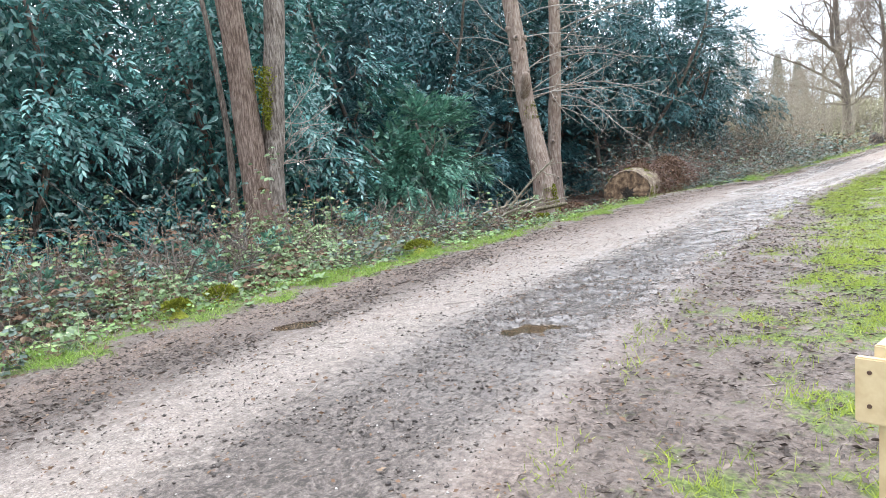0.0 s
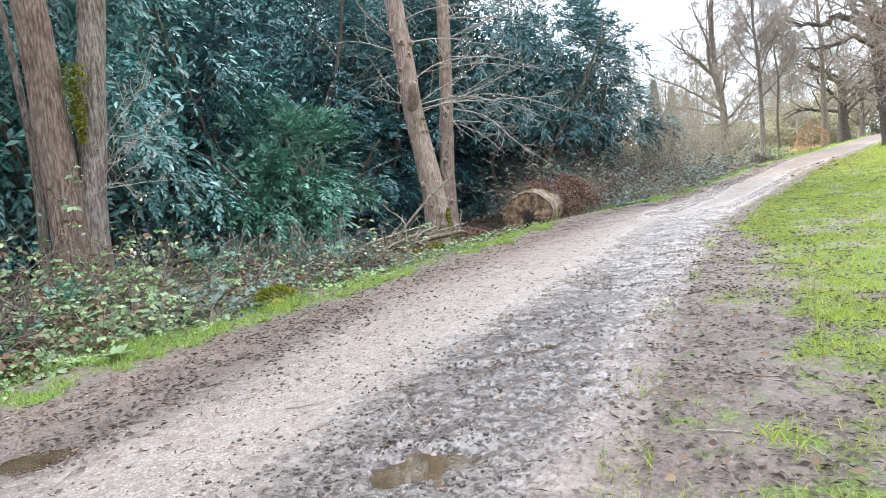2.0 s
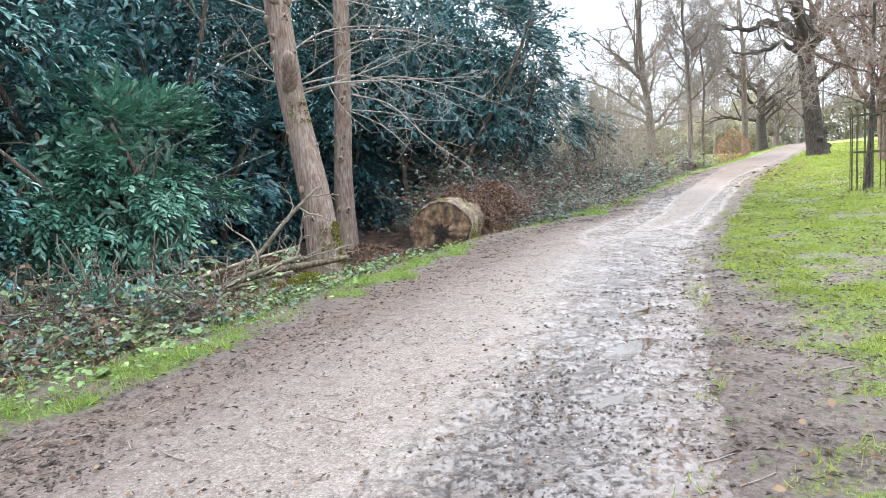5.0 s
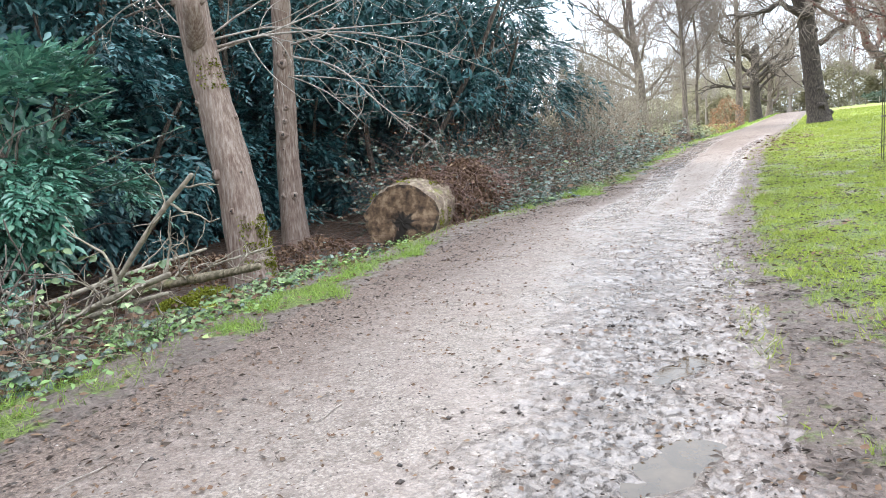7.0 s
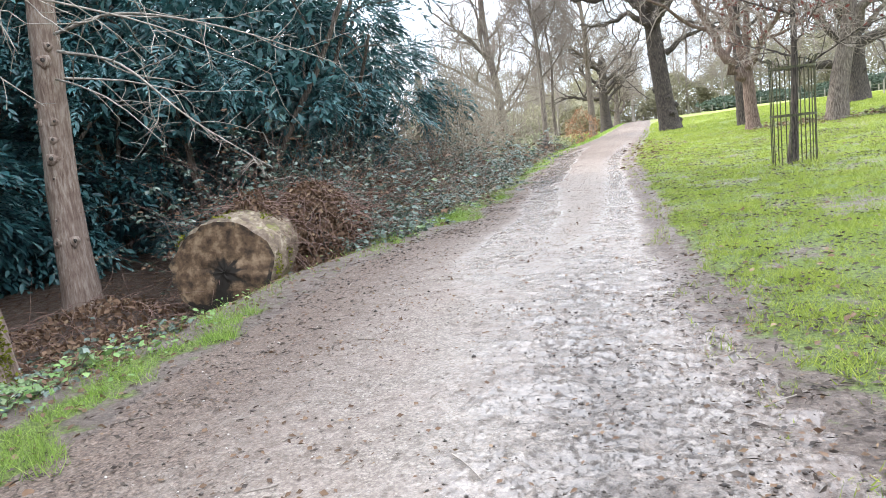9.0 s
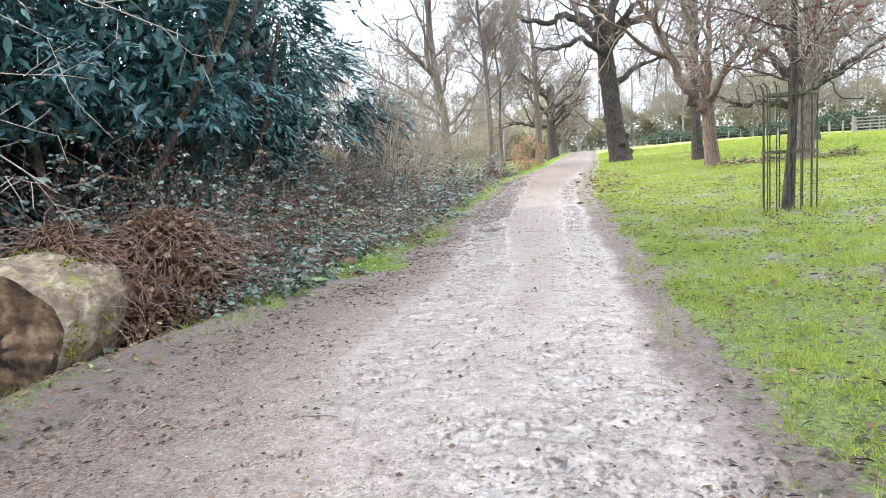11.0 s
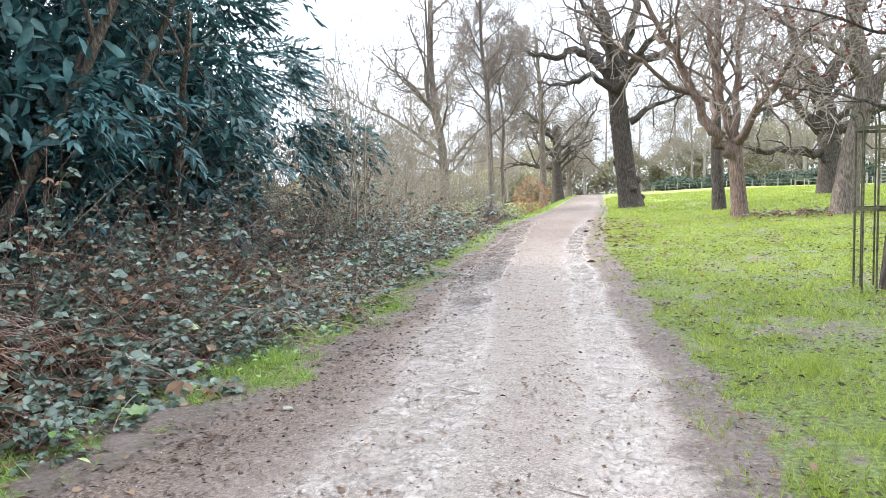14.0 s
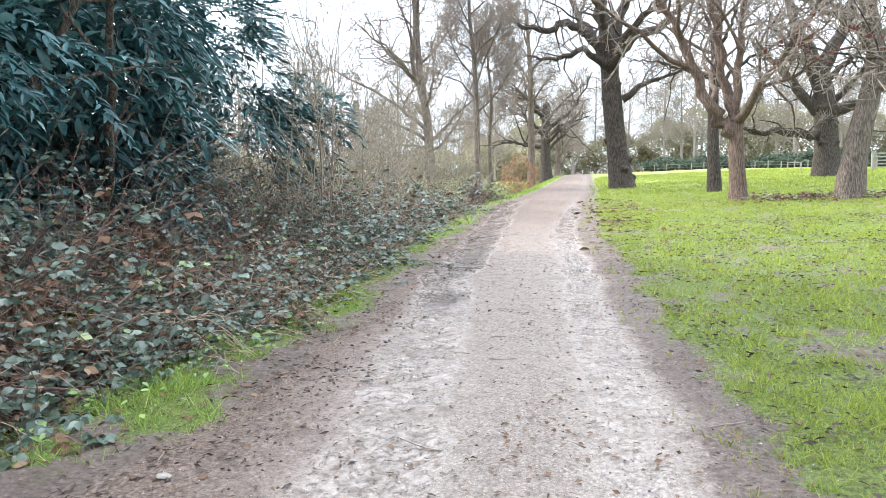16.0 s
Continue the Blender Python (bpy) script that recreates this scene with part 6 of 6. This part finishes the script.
build_litter("bank_litter", 9000, 813, -2.5, 8.5, 28, 46, lambda x, y: np.maximum(np.exp(-((x - 4.6) / 2.0) ** 2 - ((y - 40.3) / 1.5) ** 2), 0.75 * np.exp(-((x - right_edge(y) - 0.7) / 0.8) ** 2 - ((y - 38) / 7) ** 2)), "low bank of dead leaves and ivy under the trees", (0.08, 0.2))


def build_grit(name, n, seed, size, label, share, mat=STONE):
    rng = np.random.default_rng(seed)
    x, y = pick(rng, n, -6, 7, -2, 32)
    ok = rng.random(n) < share(x, y)
    x, y = x[ok], y[ok]
    n = len(x)
    t = np.array([(1, 0, 0), (0, 1, 0), (-1, 0, 0), (0, -1, 0), (0.1, 0.1, 0.75), (0, 0, -0.5)])
    f = np.array([(0, 1, 4), (1, 2, 4), (2, 3, 4), (3, 0, 4), (1, 0, 5), (2, 1, 5), (3, 2, 5), (0, 3, 5)])
    s = rng.uniform(*size, n) * rng.choice((0.6, 1, 1, 1.7), n)
    a = rng.uniform(0, 6.28, n)
    tv = t[None] * s[:, None, None] * rng.uniform(0.6, 1.2, (n, 6, 3))
    v = np.stack([tv[..., 0] * np.cos(a)[:, None] - tv[..., 1] * np.sin(a)[:, None], tv[..., 0] * np.sin(a)[:, None] + tv[..., 1] * np.cos(a)[:, None], tv[..., 2]], -1)
    v += np.stack([x, y, floor_z(x, y) + 0.002], 1)[:, None]
    me = raw_mesh(name, v.reshape(-1, 3), [(f[None] + np.arange(n)[:, None, None] * 6).reshape(-1, 3)], mat, False)
    tagged(new(name, me), label, "stones", kind="stuff")


on_path = lambda x, y: step(x - left_edge(y), 0, 0.2) * step(right_edge(y) + 0.6 - x, 0, 0.2)
build_grit("grit", 50000, 821, (0.003, 0.007), "loose dark grit and mud crumbs on the path", lambda x, y: 0.8 * on_path(x, y) * (0.25 + 0.75 * step(vnoise(x, y, 0.3, 34), 0.4, 0.7)))
build_grit("mud_clods", 260000, 822, (0.004, 0.013), "dark clods of churned mud", lambda x, y: 0.9 * on_path(x, y) * np.interp(y, (-3, 5, 9, 12, 15), (1, 0.9, 0.45, 0.25, 0.02)) * np.exp(-(((x - left_edge(y)) / (right_edge(y) - left_edge(y)) - np.interp(y, (2, 10), (0.70, 0.82))) / 0.18) ** 2) * step(vnoise(x, y, 0.35, 33) * 0.6 + vnoise(x, y, 0.12, 35) * 0.4, 0.38, 0.56), MUD)

in_rut = lambda x, y: np.exp(-(((x - left_edge(y)) / (right_edge(y) - left_edge(y)) - np.interp(y, (3, 7), (0.20, 0.08))) / 0.15) ** 2) * np.interp(y, (-2, 4, 9), (1, 0.9, 0.2)) * step(vnoise(x, y, 0.5, 57) * 0.5 + vnoise(x, y, 0.13, 58) * 0.5, 0.36, 0.58)
build_grit("mud_clods", 190000, 827, (0.004, 0.014), "dark churned mud in the rut beside the verge", lambda x, y: 0.8 * on_path(x, y) * in_rut(x, y), MUD)
build_litter("rut_litter", 60000, 828, -2, 4, -2, 10, lambda x, y: 0.8 * in_rut(x, y), "dark leaf bits trodden into the muddy rut", (0.02, 0.07), TRODDEN, SIMPLE)
build_litter("path_chips", 70000, 823, -4, 6, -1, 32, lambda x, y: 0.85 * on_path(x, y) * (0.15 + 0.85 * step(vnoise(x, y, 0.4, 36) * 0.6 + vnoise(x, y, 0.13, 37) * 0.4, 0.42, 0.66)), "small broken leaves and wood chips trodden into the path", (0.012, 0.045), DEAD, SIMPLE)

muddy = lambda x, y: step(x - right_edge(y), -0.7, 0.0) * (1 - step(x - right_edge(y), np.interp(y, (0, 6, 14), (2.8, 1.8, 0.5)), np.interp(y, (0, 6, 14), (3.8, 2.6, 1.0)))) * (1 - step(y, 13, 17))
build_litter("mud_chips", 130000, 824, -1, 9, -1, 17, lambda x, y: 0.8 * muddy(x, y) * (0.1 + 0.9 * step(vnoise(x, y, 0.3, 38) * 0.5 + vnoise(x, y, 0.1, 39) * 0.5, 0.42, 0.64)), "dark broken twigs and leaf bits trodden into mud", (0.02, 0.07), TRODDEN, SIMPLE)

build_grit("pebbles", 26000, 825, (0.003, 0.007), "pale pebbles pressed into the gravel path", lambda x, y: 0.7 * on_path(x, y) * (0.3 + 0.7 * step(vnoise(x, y, 0.5, 44), 0.4, 0.7)), PALE)
build_litter("dark_chips", 80000, 826, -6, 6, -1, 44, lambda x, y: 0.85 * on_path(x, y) * (0.2 + 0.8 * step(vnoise(x, y, 0.5, 46) * 0.5 + vnoise(x, y, 0.15, 47) * 0.5, 0.42, 0.66)), "dark specks of bark and leaf on the path", (0.008, 0.03), TRODDEN, SIMPLE)
for k, (x, y) in enumerate(((3.5, 40.0), (4.2, 40.5), (4.8, 39.8), (5.0, 40.8), (6.4, 39.4), (3.3, 41.3), (7.2, 40.2))):
    bramble(x, y, 0.9, 0.7, 0.22, 1100 + k, HEATH, "low ivy and dead leaves under the park trees", n=160, dead=0.5, leaf=0.10, straw=8)

rngT = np.random.default_rng(830)
for k in range(120):
    y = rngT.uniform(0, 24) if k % 2 else rngT.uniform(0.5, 9)
    x = rngT.uniform(float(left_edge(y)) + 0.1, float(right_edge(y)) + (2.2 if y < 9 else 0.2))
    a, ln = rngT.uniform(0, 6.28), rngT.uniform(0.07, 0.28)
    z = float(floor_z(x, y)) + 0.006
    tb = Tubes()
    q = np.array([(x + math.cos(a) * ln * f + rngT.normal(0, 0.008), y + math.sin(a) * ln * f + rngT.normal(0, 0.008), z) for f in (0, 0.3, 0.6, 1)])
    me_line = q - np.array((x, y, z))
    tb.add(me_line, (0.0045, 0.004, 0.0035, 0.0025), 5)
    ob = new("twig", tb.mesh("twig", TWIG_DARK))
    ob.location = (x, y, z)
    tagged(ob, "short dark fallen twig lying on the path", "twig", "fallen twigs")
